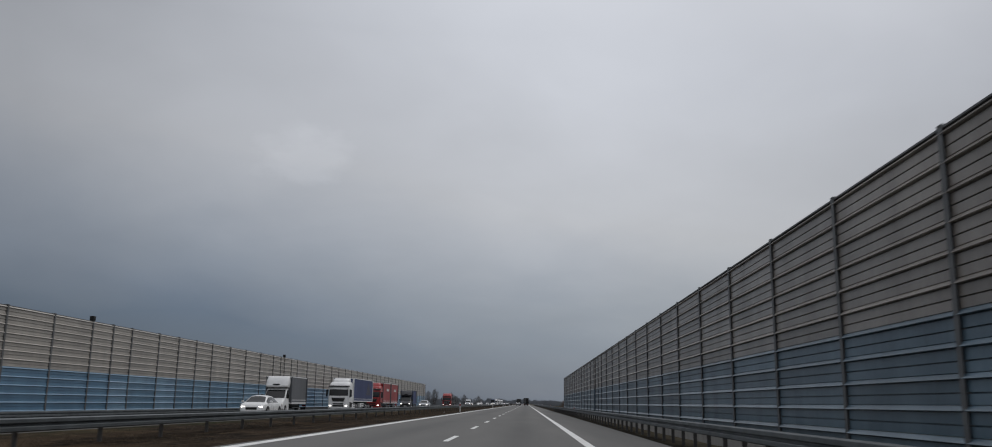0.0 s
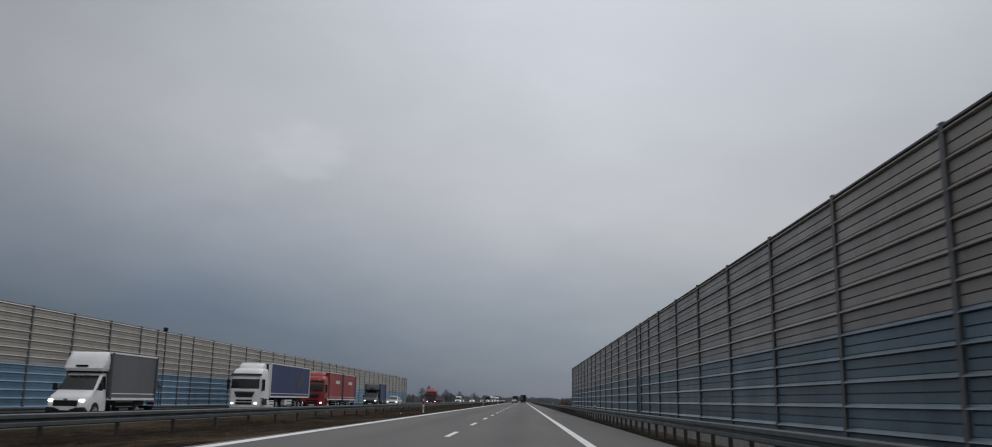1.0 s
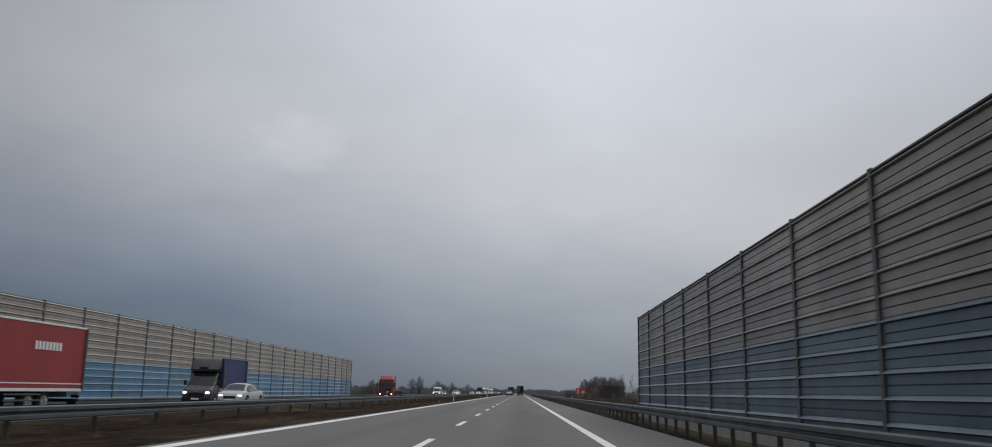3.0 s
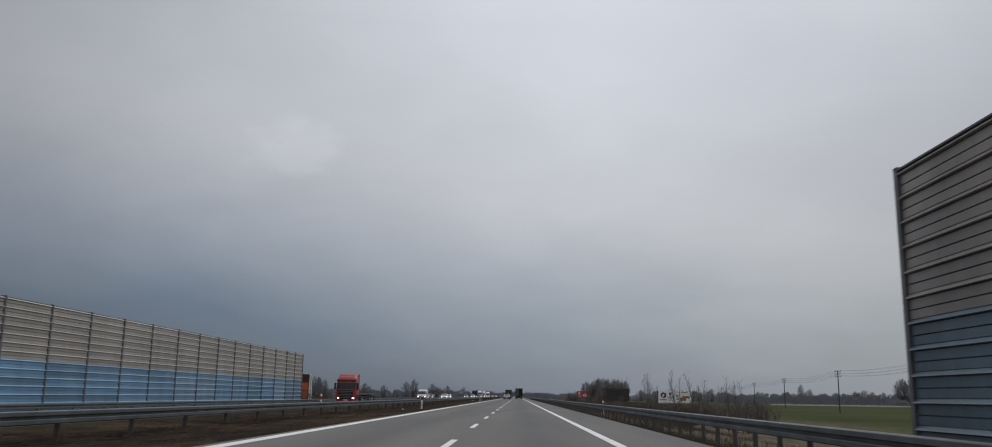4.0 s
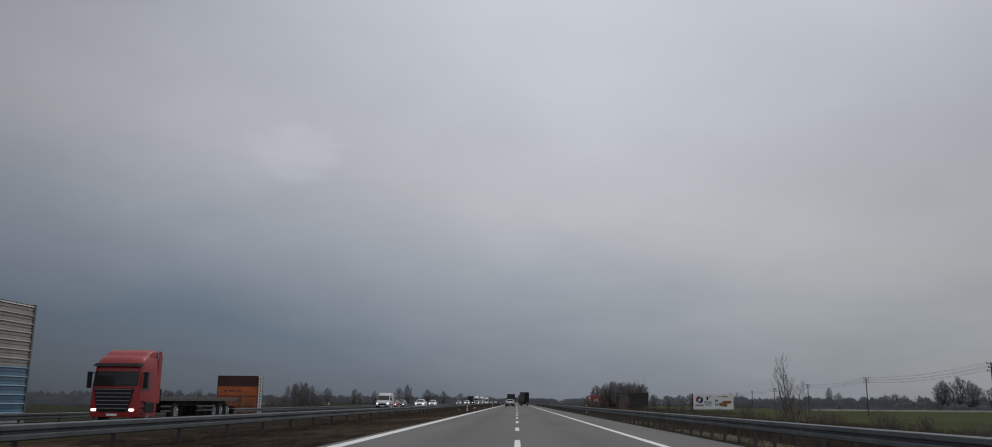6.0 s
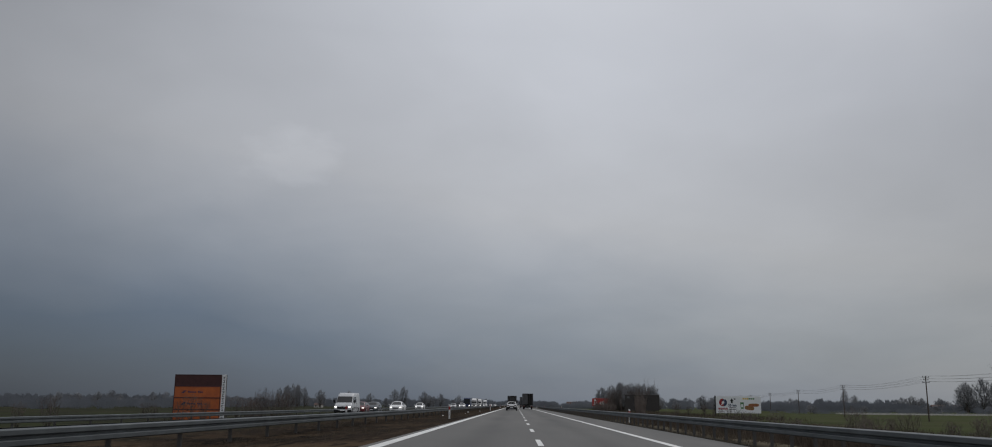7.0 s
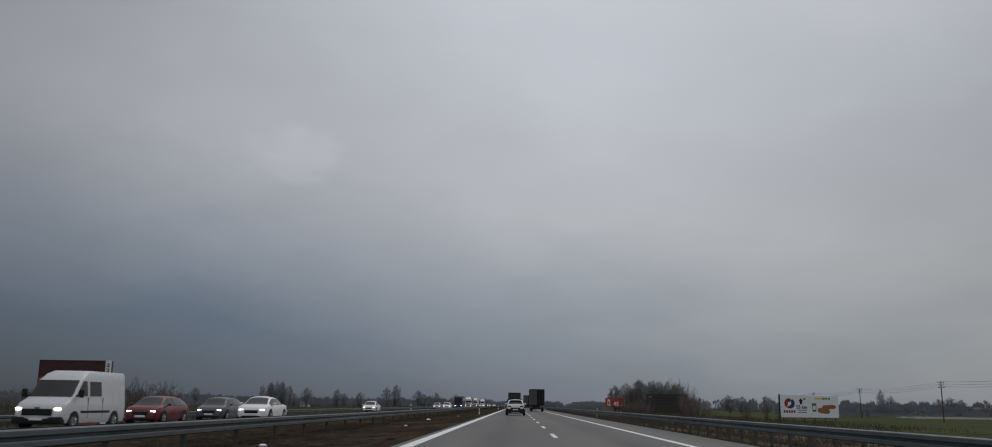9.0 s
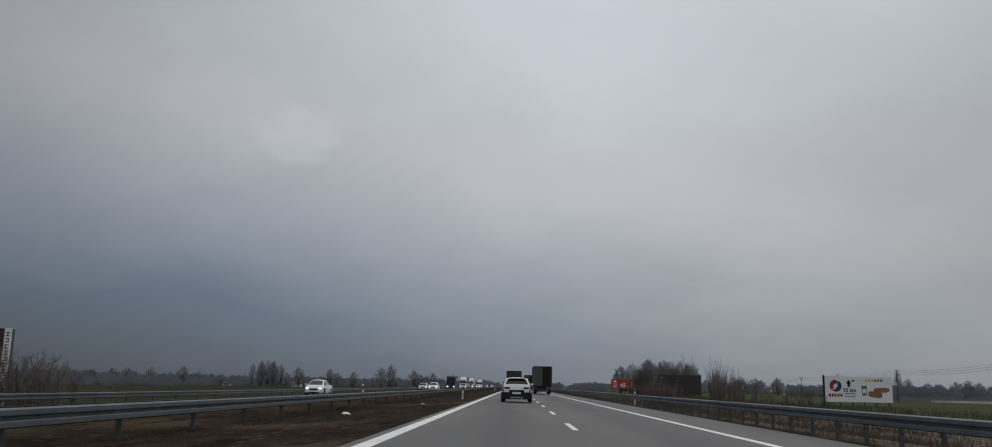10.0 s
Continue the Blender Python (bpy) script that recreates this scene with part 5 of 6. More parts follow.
# ---------------------------------------------------------------- advertising structures
def container_stack():
    """Four forty-foot containers stacked as an advertisement."""
    x0, y0, w, h, d = -86.0, 462.6, 11.7, 2.86, 2.44
    base = 7.75 - 4 * h
    for k in range(4):
        e = empty("shipping_container", x0 + w / 2, y0, base + k * h)
        col = M_MAROON if k == 3 else M_ORANGE
        tagged(e, "%s corrugated shipping container stacked as an advertisement" % ("dark maroon" if k == 3 else "orange"), "container", "stacked containers")
        bm = bmesh.new()
        n = 40
        # corrugated long side as a folded sheet, front and back
        outline = []
        for i in range(n):
            xx = -w / 2 + 0.15 + (w - 0.3) * i / n
            s = (w - 0.3) / n
            outline += [(xx, 0.05), (xx + 0.35 * s, 0.05), (xx + 0.5 * s, 0.09), (xx + 0.85 * s, 0.09)]
        outline.append((w / 2 - 0.15, 0.05))
        pts = outline + [(w / 2 - 0.15, d - 0.08), (-w / 2 + 0.15, d - 0.08)]
        a = [bm.verts.new((px, py, 0.12)) for px, py in pts]
        b = [bm.verts.new((px, py, h - 0.10)) for px, py in pts]
        for i in range(len(pts)):
            j = (i + 1) % len(pts)
            bm.faces.new((a[i], a[j], b[j], b[i]))
        bm.faces.new(b)
        bm.faces.new(a[::-1])
        bmesh.ops.recalc_face_normals(bm, faces=bm.faces)
        part("corrugated_body", bm, col, e)
        for zz in (0.0, h - 0.13):
            bm = bmesh.new()
            box(bm, -w / 2, w / 2, 0.0, 0.12, zz + 0.004, zz + 0.125)
            part("side_rail", bm, M_MAROON, e, "dark edge rail")
        for s in (-1, 1):
            for yy in (0.0, d - 0.16):
                bm = bmesh.new()
                box(bm, s * (w / 2 - 0.08) - 0.082, s * (w / 2 - 0.08) + 0.082, yy - 0.004, yy + 0.16, 0.002, h - 0.002)
                part("corner_post", bm, M_MAROON, e)
        if k in (1, 2):
            bm = bmesh.new()
            for q in range(3):
                box(bm, -3.9 + 0.22 * q, -3.2 + 0.22 * q, 0.030, 0.052, 1.15 + 0.22 * q, 1.33 + 0.22 * q)
            part("logo", bm, M_NAVY, e, "small dark blue logo")
            bm = bmesh.new()
            for q in range(9):
                if q == 5:
                    continue
                box(bm, -2.3 + 0.42 * q, -1.97 + 0.42 * q, 0.030, 0.052, 1.25, 1.55 if q not in (0, 6) else 1.68)
            part("lettering_bar", bm, M_NAVY, e, "dark blue brand lettering shown as plain bars")
    e = empty("advertising_strip", x0 + w + 0.80, y0 - 0.25, base)
    tagged(e, "tall white vertical strip with dark lettering beside stacked containers", "sign")
    bm = bmesh.new()
    box(bm, -0.5, 0.5, 0.0, 0.16, 0.0, 4 * h + 0.02, 0.02)
    part("panel", bm, M_BOARD, e)
    for q in range(12):
        bm = bmesh.new()
        zz = 4 * h - 0.55 - 0.86 * q
        box(bm, -0.27, 0.27, -0.012, 0.01, zz - 0.13, zz)
        box(bm, -0.27, 0.27, -0.012, 0.01, zz - 0.58, zz - 0.45)
        xm = (0.0, 0.14, -0.16)[q % 3]
        box(bm, xm - 0.06, xm + 0.06, -0.012, 0.01, zz - 0.45, zz - 0.13)
        part("lettering_bar", bm, M_BLACK, e, "dark lettering shown as plain bars")
    bm = bmesh.new()
    for xx in (-0.42, 0.42):
        box(bm, xx - 0.05, xx + 0.05, 0.17, 0.9, 0.0, 4 * h - 0.1)
    part("support_frame", bm, M_POST, e)


container_stack()


def disc(bm, cx, cz, r, y, n=28, a0=0.0, a1=6.2832, r_in=0.0):
    """A flat ring sector standing upright, 1 cm thick."""
    vs = []
    k = max(3, int(n * abs(a1 - a0) / 6.2832))
    for i in range(k):
        t0, t1 = a0 + (a1 - a0) * i / k, a0 + (a1 - a0) * (i + 1) / k
        q = [(cx + r_in * math.cos(t0), y, cz + r_in * math.sin(t0)), (cx + r * math.cos(t0), y, cz + r * math.sin(t0)), (cx + r * math.cos(t1), y, cz + r * math.sin(t1)), (cx + r_in * math.cos(t1), y, cz + r_in * math.sin(t1))]
        if r_in <= 0:
            q = q[:3]
        f = bm.faces.new([bm.verts.new(v) for v in q])
        vs.append(f)
    bmesh.ops.recalc_face_normals(bm, faces=vs)
    for f in vs:
        if f.normal.y > 0:
            f.normal_flip()
    return bm


def board_frame(e, w, z0, z1, legs):
    bm = bmesh.new()
    for k in range(legs):
        xx = -w / 2 + 0.8 + (w - 1.6) * k / (legs - 1)
        box(bm, xx - 0.12, xx + 0.12, 0.16, 0.40, -0.3, z1 - 0.15)
    part("support_leg", bm, M_POST, e, "dark steel legs behind the board")
    bm = bmesh.new()
    for zz in (z0 + 0.3, (z0 + z1) / 2, z1 - 0.4):
        box(bm, -w / 2 + 0.2, w / 2 - 0.2, 0.122, 0.16, zz, zz + 0.12)
    part("cross_beam", bm, M_POST, e)


def fuel_billboard():
    w = 14.6
    gz = ground_z(68)
    e = empty("billboard", 68.8, 523.5, gz, 8)
    tagged(e, "wide white roadside billboard with logo, arrow, distance and sandwiches", "billboard")
    z0, z1 = -0.95 - gz, 4.25 - gz
    bm = bmesh.new()
    box(bm, -w / 2, w / 2, 0.0, 0.12, z0, z1, 0.02)
    part("panel", bm, M_BOARD, e)
    board_frame(e, w, z0, z1, 6)
    bm = bmesh.new()
    box(bm, -w / 2 - 0.32, -w / 2 - 0.02, -0.02, 0.25, -0.3, z1 + 0.15)
    part("end_post", bm, M_BLACK, e, "black post at the board's end")
    yf = -0.012
    c = (z0 + z1) / 2
    bm = bmesh.new()
    disc(bm, -5.1, c + 0.65, 1.20, yf, a0=1.3, a1=4.0, r_in=0.35)
    disc(bm, -5.3, c + 0.05, 0.55, yf - 0.004, a0=3.6, a1=6.4)
    part("logo_red", bm, M_RED, e, "red half of a round swirl logo")
    bm = bmesh.new()
    disc(bm, -4.9, c + 0.65, 1.20, yf - 0.002, a0=-1.75, a1=1.0, r_in=0.35)
    disc(bm, -4.75, c + 1.15, 0.50, yf - 0.006, a0=0.6, a1=3.4)
    part("logo_blue", bm, M_NAVY, e, "navy half of a round swirl logo")
    bm = bmesh.new()
    for q in range(5):
        xx = -6.55 + 0.62 * q
        box(bm, xx, xx + 0.46, yf, yf + 0.02, c - 1.55, c - 0.95)
    part("lettering_bar", bm, M_RED, e, "red brand lettering shown as plain bars")
    bm = bmesh.new()
    tri = [bm.verts.new(v) for v in ((-2.75, yf, c + 1.15), (-1.55, yf, c + 1.15), (-2.15, yf, c + 1.95))]
    bm.faces.new(tri)
    box(bm, -2.43, -1.87, yf, yf + 0.02, c + 0.48, c + 1.16)
    part("arrow", bm, M_BLACK, e, "black arrow pointing up")
    bm = bmesh.new()
    box(bm, -1.45, -0.95, yf, yf + 0.02, c + 1.50, c + 1.92)
    part("small_sign", bm, M_CURT_G, e)
    lettering("55 km", 1.10, M_NAVY, e, pose(-2.0, yf - 0.004, c - 0.55, 90, 0, 0), label="dark blue distance lettering")
    bm = bmesh.new()
    for q, ln in enumerate((2.3, 2.3)):
        box(bm, -3.1, -3.1 + ln, yf, yf + 0.02, c - 1.0 - 0.5 * q, c - 0.82 - 0.5 * q)
    part("text_bar", bm, M_CURT_G, e, "small print shown as plain bars")
    bm = bmesh.new()
    for q in range(6):
        xx = 1.40 + 0.66 * q
        box(bm, xx, xx + 0.50, yf, yf + 0.02, c + 1.62, c + 2.10)
    part("brand_bar", bm, M_YELLOW, e, "yellow and green brand lettering shown as plain bars")
    bm = bmesh.new()
    for q in range(3):
        xx = 1.40 + 0.66 * (q + 3)
        box(bm, xx + 0.004, xx + 0.496, yf - 0.004, yf + 0.016, c + 1.624, c + 2.096)
    part("brand_bar", bm, M_GREEN, e)
    # cup, and two filled rolls
    bm = bmesh.new()
    cupv = [bm.verts.new(v) for v in ((0.70, yf, c - 1.25), (1.60, yf, c - 1.25), (1.75, yf, c + 0.75), (0.55, yf, c + 0.75))]
    bm.faces.new(cupv)
    part("cup_print", bm, M_GREEN, e, "printed green paper cup")
    bm = bmesh.new()
    box(bm, 0.80, 1.50, yf - 0.008, yf + 0.01, c - 0.75, c + 0.15)
    part("cup_label", bm, M_BOARD, e)
    for (cx, cz, rx, rz, tilt) in ((4.9, c - 0.10, 1.75, 0.50, 0.03), (3.5, c - 1.0, 1.55, 0.62, -0.12)):
        bm = bmesh.new()
        vs = []
        for i in range(24):
            t = 6.2832 * i / 24
            ex, ez = rx * math.copysign(abs(math.cos(t)) ** 0.6, math.cos(t)), rz * math.copysign(abs(math.sin(t)) ** 0.7, math.sin(t))
            vs.append(bm.verts.new((cx + ex - ez * tilt, yf - 0.002, cz + ez + ex * tilt)))
        f = bm.faces.new(vs)
        f.normal_update()
        if f.normal.y > 0:
            f.normal_flip()
        part("roll_print", bm, M_BROWN, e, "printed brown bread roll")
        bm = bmesh.new()
        for q in range(7):
            xx = cx - rx * 0.8 + rx * 1.6 * q / 6
            box(bm, xx - 0.12, xx + 0.12, yf - 0.012, yf + 0.004, cz - 0.10 + tilt * (xx - cx), cz + 0.08 + tilt * (xx - cx))
        part("filling_print", bm, M_RED if tilt > 0 else M_GREEN, e)


fuel_billboard()


def dark_board():
    gz = ground_z(60)
    e = empty("billboard", 60.6, 679.0, gz, 3)
    tagged(e, "large dark brown roadside billboard in front of bare shrubs", "billboard")
    z0, z1 = -1.2 - gz, 6.3 - gz
    bm = bmesh.new()
    box(bm, -8.3, 8.3, 0.0, 0.12, z0, z1, 0.02)
    part("panel", bm, M_DBOARD, e)
    board_frame(e, 16.6, z0, z1, 6)
    bm = bmesh.new()
    box(bm, -7.5, -6.2, -0.012, 0.01, z1 - 1.7, z1 - 0.8)
    part("logo_bar", bm, M_CURT_G, e, "faint grey logo shown as a plain bar")
    bm = bmesh.new()
    for q in range(3):
        box(bm, -4.5, 4.0 - q, -0.012, 0.01, z1 - 2.0 - 1.0 * q, z1 - 1.6 - 1.0 * q)
    part("text_bar", bm, M_CURT_K, e, "faint lines of print shown as plain bars")


dark_board()


def red_board():
    gz = ground_z(47)
    e = empty("billboard", 46.8, 745.0, gz, 2)
    tagged(e, "red roadside billboard with white figures", "billboard")
    z0, z1 = 0.75 - gz, 4.95 - gz
    bm = bmesh.new()
    box(bm, -5.0, 5.0, 0.0, 0.12, z0, z1, 0.02)
    part("panel", bm, M_RSIGN, e)
    board_frame(e, 10.0, z0, z1, 4)
    lettering("45", 2.6, M_WHITE, e, pose(0.3, -0.016, z0 + 0.6, 90, 0, 0), label="white figures")
    bm = bmesh.new()
    disc(bm, -3.3, z0 + 3.2, 0.45, -0.012)
    box(bm, -4.2, -2.4, -0.02, 0.0, z0 + 0.6, z0 + 1.0)
    box(bm, -3.9, -3.6, -0.02, 0.0, z0 + 0.95, z0 + 3.6)
    box(bm, -3.0, -2.7, -0.02, 0.0, z0 + 0.95, z0 + 3.2)
    box(bm, 2.4, 3.4, -0.02, 0.0, z0 + 0.7, z0 + 1.1)
    box(bm, 4.1, 4.5, -0.02, 0.0, z0 + 1.5, z0 + 3.5)
    box(bm, 4.1, 4.5, -0.02, 0.0, z0 + 0.7, z0 + 1.1)
    part("symbol_bar", bm, M_WHITE, e, "white symbols shown as plain bars")


red_board()


# ---------------------------------------------------------------- power line
POLES = [Vector((79.9 + 12.75 * k, 359.5 + 87.4 * k, 0)) for k in range(-1, 7)]


def utility_pole(p):
    gz = ground_z(p.x)
    e = empty("utility_pole", p.x, p.y, gz, -8)
    tagged(e, "dark wooden utility pole with insulators on cross-arms", "utility pole", "poles of the power line")
    h = 8.25 - gz
    bm = bmesh.new()
    cyl(bm, (0, 0, -0.5), (0, 0, h), 0.17, 0.11, n=8)
    part("pole", bm, M_WOODPOLE, e)
    for zz, hw in ((h - 0.25, 0.75), (h - 0.85, 0.55), (h - 1.45, 0.75)):
        bm = bmesh.new()
        box(bm, -hw, hw, -0.16, -0.06, zz - 0.05, zz + 0.05)
        a = part("cross_arm", bm, M_POST, e)
        for s in (-1, 1):
            bm = bmesh.new()
            cyl(bm, (s * (hw - 0.08), -0.11, zz + 0.05), (s * (hw - 0.08), -0.11, zz + 0.30), 0.07, 0.05, n=8)
            part("insulator", bm, M_BLACK, a)


for p in POLES:
    utility_pole(p)


def cable_span(a, b):
    e = empty("power_cable", a.x, a.y, 0)
    tagged(e, "thin dark overhead cables sagging between wooden poles", "cable", "cables of the power line")
    for off, hz in ((-0.67, 8.05), (0.67, 8.05), (-0.47, 7.45), (0.47, 7.45), (-0.67, 6.85), (0.67, 6.85)):
        bm = bmesh.new()
        rings = []
        for i in range(15):
            t = i / 14
            q = a.lerp(b, t)
            c = Vector((q.x + off - a.x, q.y - a.y, hz + 0.25 - 4 * 0.9 * t * (1 - t)))
            rings.append([bm.verts.new(c + Vector((0.014 * math.cos(k * 2.094), 0, 0.014 * math.sin(k * 2.094)))) for k in range(3)])
        for r0, r1 in zip(rings, rings[1:]):
            for k in range(3):
                bm.faces.new((r0[k], r0[(k + 1) % 3], r1[(k + 1) % 3], r1[k]))
        part("wire", bm, M_BLACK, e)


for a, b in zip(POLES, POLES[1:]):
    cable_span(a, b)


# ---------------------------------------------------------------- trees and shrubs
def limb(vs, fs, p0, p1, r0, r1):
    d = (p1 - p0)
    if d.length < 1e-4:
        return
    u = d.orthogonal().normalized()
    v = d.cross(u).normalized()
    k = len(vs)
    for p, r in ((p0, r0), (p1, r1)):
        for a in (0, 2.094, 4.189):
            vs.append(tuple(p + (u * math.cos(a) + v * math.sin(a)) * r))
    for i in range(3):
        j = (i + 1) % 3
        fs.append((k + i, k + j, k + 3 + j, k + 3 + i))


def twig(vs, fs, p0, p1, r):
    """A thin three-sided spike."""
    d = p1 - p0
    u = d.orthogonal().normalized()
    v = d.cross(u).normalized()
    k = len(vs)
    for a in (0, 2.094, 4.189):
        vs.append(tuple(p0 + (u * math.cos(a) + v * math.sin(a)) * r))
    vs.append(tuple(p1))
    fs.extend(((k, k + 1, k + 3), (k + 1, k + 2, k + 3), (k + 2, k, k + 3)))


def in_crown(rng, shape):
    """A random point of the crown of a tree of height 1."""
    kind, base, wide = shape
    while True:
        a, q, t = rng.uniform(0, 6.283), rng.random() ** 0.5, rng.random()
        if kind == "round":
            env = math.sin(math.pi * min(1.0, 0.08 + 0.92 * t)) ** 0.5 * (0.75 + 0.25 * math.sin(3 * a + 5 * t))
        else:
            env = (0.35 + 0.65 * t) * (1.0 if t < 0.75 else 1.6 - 0.8 * t)
        if rng.random() < env + 0.1:
            return Vector((math.cos(a) * q * wide * env, math.sin(a) * q * wide * env, base + (1 - base) * t * (1 - 0.12 * q * q)))


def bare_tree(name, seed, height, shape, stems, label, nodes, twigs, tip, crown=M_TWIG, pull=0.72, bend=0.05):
    """Branches join each point of the crown to the stem over a short way; twigs fan out from them."""
    rng = random.Random(seed)
    thick, thin = ([], []), ([], [])
    for s in range(stems):
        a = rng.uniform(0, 6.283)
        foot = Vector((math.cos(a), math.sin(a), 0)) * (rng.uniform(0.02, 0.10) if stems > 1 else 0)
        P = [foot, foot + Vector((0, 0, shape[1] * 0.5)), foot + Vector((rng.uniform(-0.01, 0.01), 0, shape[1]))]
        up, way, load = [0, 0, 1], [0.0, shape[1] * 0.5, shape[1]], [0.0, 0.0, 0.0]
        pts = sorted((in_crown(rng, shape) for k in range(nodes)), key=lambda p: (p - P[2]).length)
        for p in pts:
            best, pick = 1e9, 2
            for i in range(2, len(P)):
                d = (P[i] - p).length
                c = d + pull * way[i] + 0.6 * max(0.0, P[i].z - p.z)
                if c < best:
                    best, pick = c, i
            d = p - P[pick]
            mid = P[pick] + d * 0.5 + Vector((rng.uniform(-1, 1), rng.uniform(-1, 1), rng.uniform(-1.2, 0.4))) * d.length * bend
            for q in (mid, p):
                P.append(q)
                way.append(way[pick] + (q - P[pick]).length)
                up.append(pick)
                load.append(0.0)
                pick = len(P) - 1
        for i in range(len(P) - 1, 0, -1):
            load[i] += 0.5
            load[up[i]] += load[i]
        for i in range(1, len(P)):
            r1 = tip * load[i] ** 0.47
            r0 = min(r1 * 1.35, tip * load[up[i]] ** 0.47)
            tgt = thick if load[i] > nodes * 0.05 else thin
            limb(tgt[0], tgt[1], P[up[i]] * height, P[i] * height, r0 * height, r1 * height)
            if load[i] < nodes * 0.06:
                ax = P[i] - P[up[i]]
                for k in range(twigs):
                    o = P[up[i]].lerp(P[i], rng.random())
                    d = (ax.normalized() * 0.8 + Vector((rng.uniform(-1, 1), rng.uniform(-1, 1), rng.uniform(-0.3, 1.2)))).normalized() * rng.uniform(0.05, 0.12)
                    twig(thin[0], thin[1], o * height, (o + d) * height, tip * 0.62 * height)
    e = empty(name, 0, 0, 0)
    tagged(e, label, "tree" if name == "bare_tree" else "shrub")
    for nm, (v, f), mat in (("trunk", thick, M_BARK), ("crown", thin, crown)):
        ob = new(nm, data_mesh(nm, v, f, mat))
        ob.parent = e
    return e


def sapling(name, seed, stems, label, wide=1.0):
    """A young tree 5 m high: a few leaning stems, each with upswept side branches and twigs."""
    r = random.Random(seed)
    thick, thin = ([], []), ([], [])
    for s in range(stems):
        a = r.uniform(0, 6.283) if s else 0.0
        lean = Vector((math.cos(a), math.sin(a), 0)) * r.uniform(0.05, 0.24) * wide
        top = 5.0 * (1.0 if s == 0 else r.uniform(0.62, 0.95))
        way = [Vector((0, 0, 0))]
        for k in range(1, 9):
            t = k / 8
            way.append(Vector((lean.x * top * t ** 1.2 + r.uniform(-0.05, 0.05), lean.y * top * t ** 1.2 + r.uniform(-0.05, 0.05), top * t)))
        for k in range(8):
            limb(thick[0], thick[1], way[k], way[k + 1], 0.050 * (1 - k / 9), 0.050 * (1 - (k + 1) / 9))
        for k in range(22):
            t = 0.22 + 0.74 * k / 21
            i = min(7, int(t * 8))
            p = way[i].lerp(way[i + 1], t * 8 - i)
            b = r.uniform(0, 6.283)
            ln = top * (0.10 + 0.24 * (1 - t)) * r.uniform(0.6, 1.2)
            mid = p + Vector((math.cos(b) * 0.55, math.sin(b) * 0.55, 0.75)) * ln * 0.5
            end = mid + Vector((math.cos(b) * 0.28, math.sin(b) * 0.28, 0.95)) * ln * 0.5
            rb = 0.022 * (1.1 - t)
            limb(thin[0], thin[1], p, mid, rb, rb * 0.7)
            limb(thin[0], thin[1], mid, end, rb * 0.7, rb * 0.35)
            for q in range(5):
                o = p.lerp(mid, r.uniform(0.4, 1)) if q < 2 else mid.lerp(end, r.random())
                c = b + r.uniform(-1.2, 1.2)
                twig(thin[0], thin[1], o, o + Vector((math.cos(c) * 0.5, math.sin(c) * 0.5, r.uniform(0.5, 1.0))) * r.uniform(0.18, 0.45), 0.006)
    e = empty(name, 0, 0, 0)
    tagged(e, label, "tree" if name == "bare_tree" else "shrub")
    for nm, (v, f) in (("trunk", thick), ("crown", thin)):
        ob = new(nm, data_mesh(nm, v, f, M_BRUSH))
        ob.parent = e
    return e


TREE_LABEL = "leafless winter tree with fine brown-grey branches"
POP_LABEL = "leafless upright poplar with brown-grey twigs"
BUSH_LABEL = "leafless brown shrub with many thin upright stems"
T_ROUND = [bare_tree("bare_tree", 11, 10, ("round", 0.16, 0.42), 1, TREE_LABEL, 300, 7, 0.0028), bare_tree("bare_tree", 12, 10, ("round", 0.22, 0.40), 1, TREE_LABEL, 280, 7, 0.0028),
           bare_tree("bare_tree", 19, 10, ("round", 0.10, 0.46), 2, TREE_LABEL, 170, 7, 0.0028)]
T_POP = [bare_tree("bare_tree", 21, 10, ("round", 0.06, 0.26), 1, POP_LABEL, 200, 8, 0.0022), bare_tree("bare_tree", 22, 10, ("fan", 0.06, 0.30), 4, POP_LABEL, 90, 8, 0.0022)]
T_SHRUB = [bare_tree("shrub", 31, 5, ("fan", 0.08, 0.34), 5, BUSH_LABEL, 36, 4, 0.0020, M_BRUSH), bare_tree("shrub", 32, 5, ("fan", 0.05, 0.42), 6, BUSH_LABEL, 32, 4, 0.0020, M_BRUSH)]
SAP_LABEL = "slender leafless sapling beside the guard rail"
BRUSH_LABEL = "tall leafless brush of dark upright stems"
T_SAP = [sapling("bare_tree", 41, 2, SAP_LABEL), sapling("bare_tree", 42, 3, SAP_LABEL), sapling("bare_tree", 43, 1, SAP_LABEL)]
T_BRUSH = [sapling("shrub", 44, 6, BRUSH_LABEL, 1.7), sapling("shrub", 45, 7, BRUSH_LABEL, 1.6)]

rng = random.Random(5)


def plant(src, x, y, s, wide=1.0, used=set()):
    m = pose(x, y, ground_z(x) - 0.05, 0, 0, rng.uniform(0, 360))
    if id(src) not in used:
        used.add(id(src))
        src.matrix_basis = m @ Matrix.Diagonal((s * wide, s * wide, s, 1))
        return src
    k = src.scale
    return copy_thing(src, m @ Matrix.Diagonal((s * wide / k.x, s * wide / k.y, s / k.z, 1)))


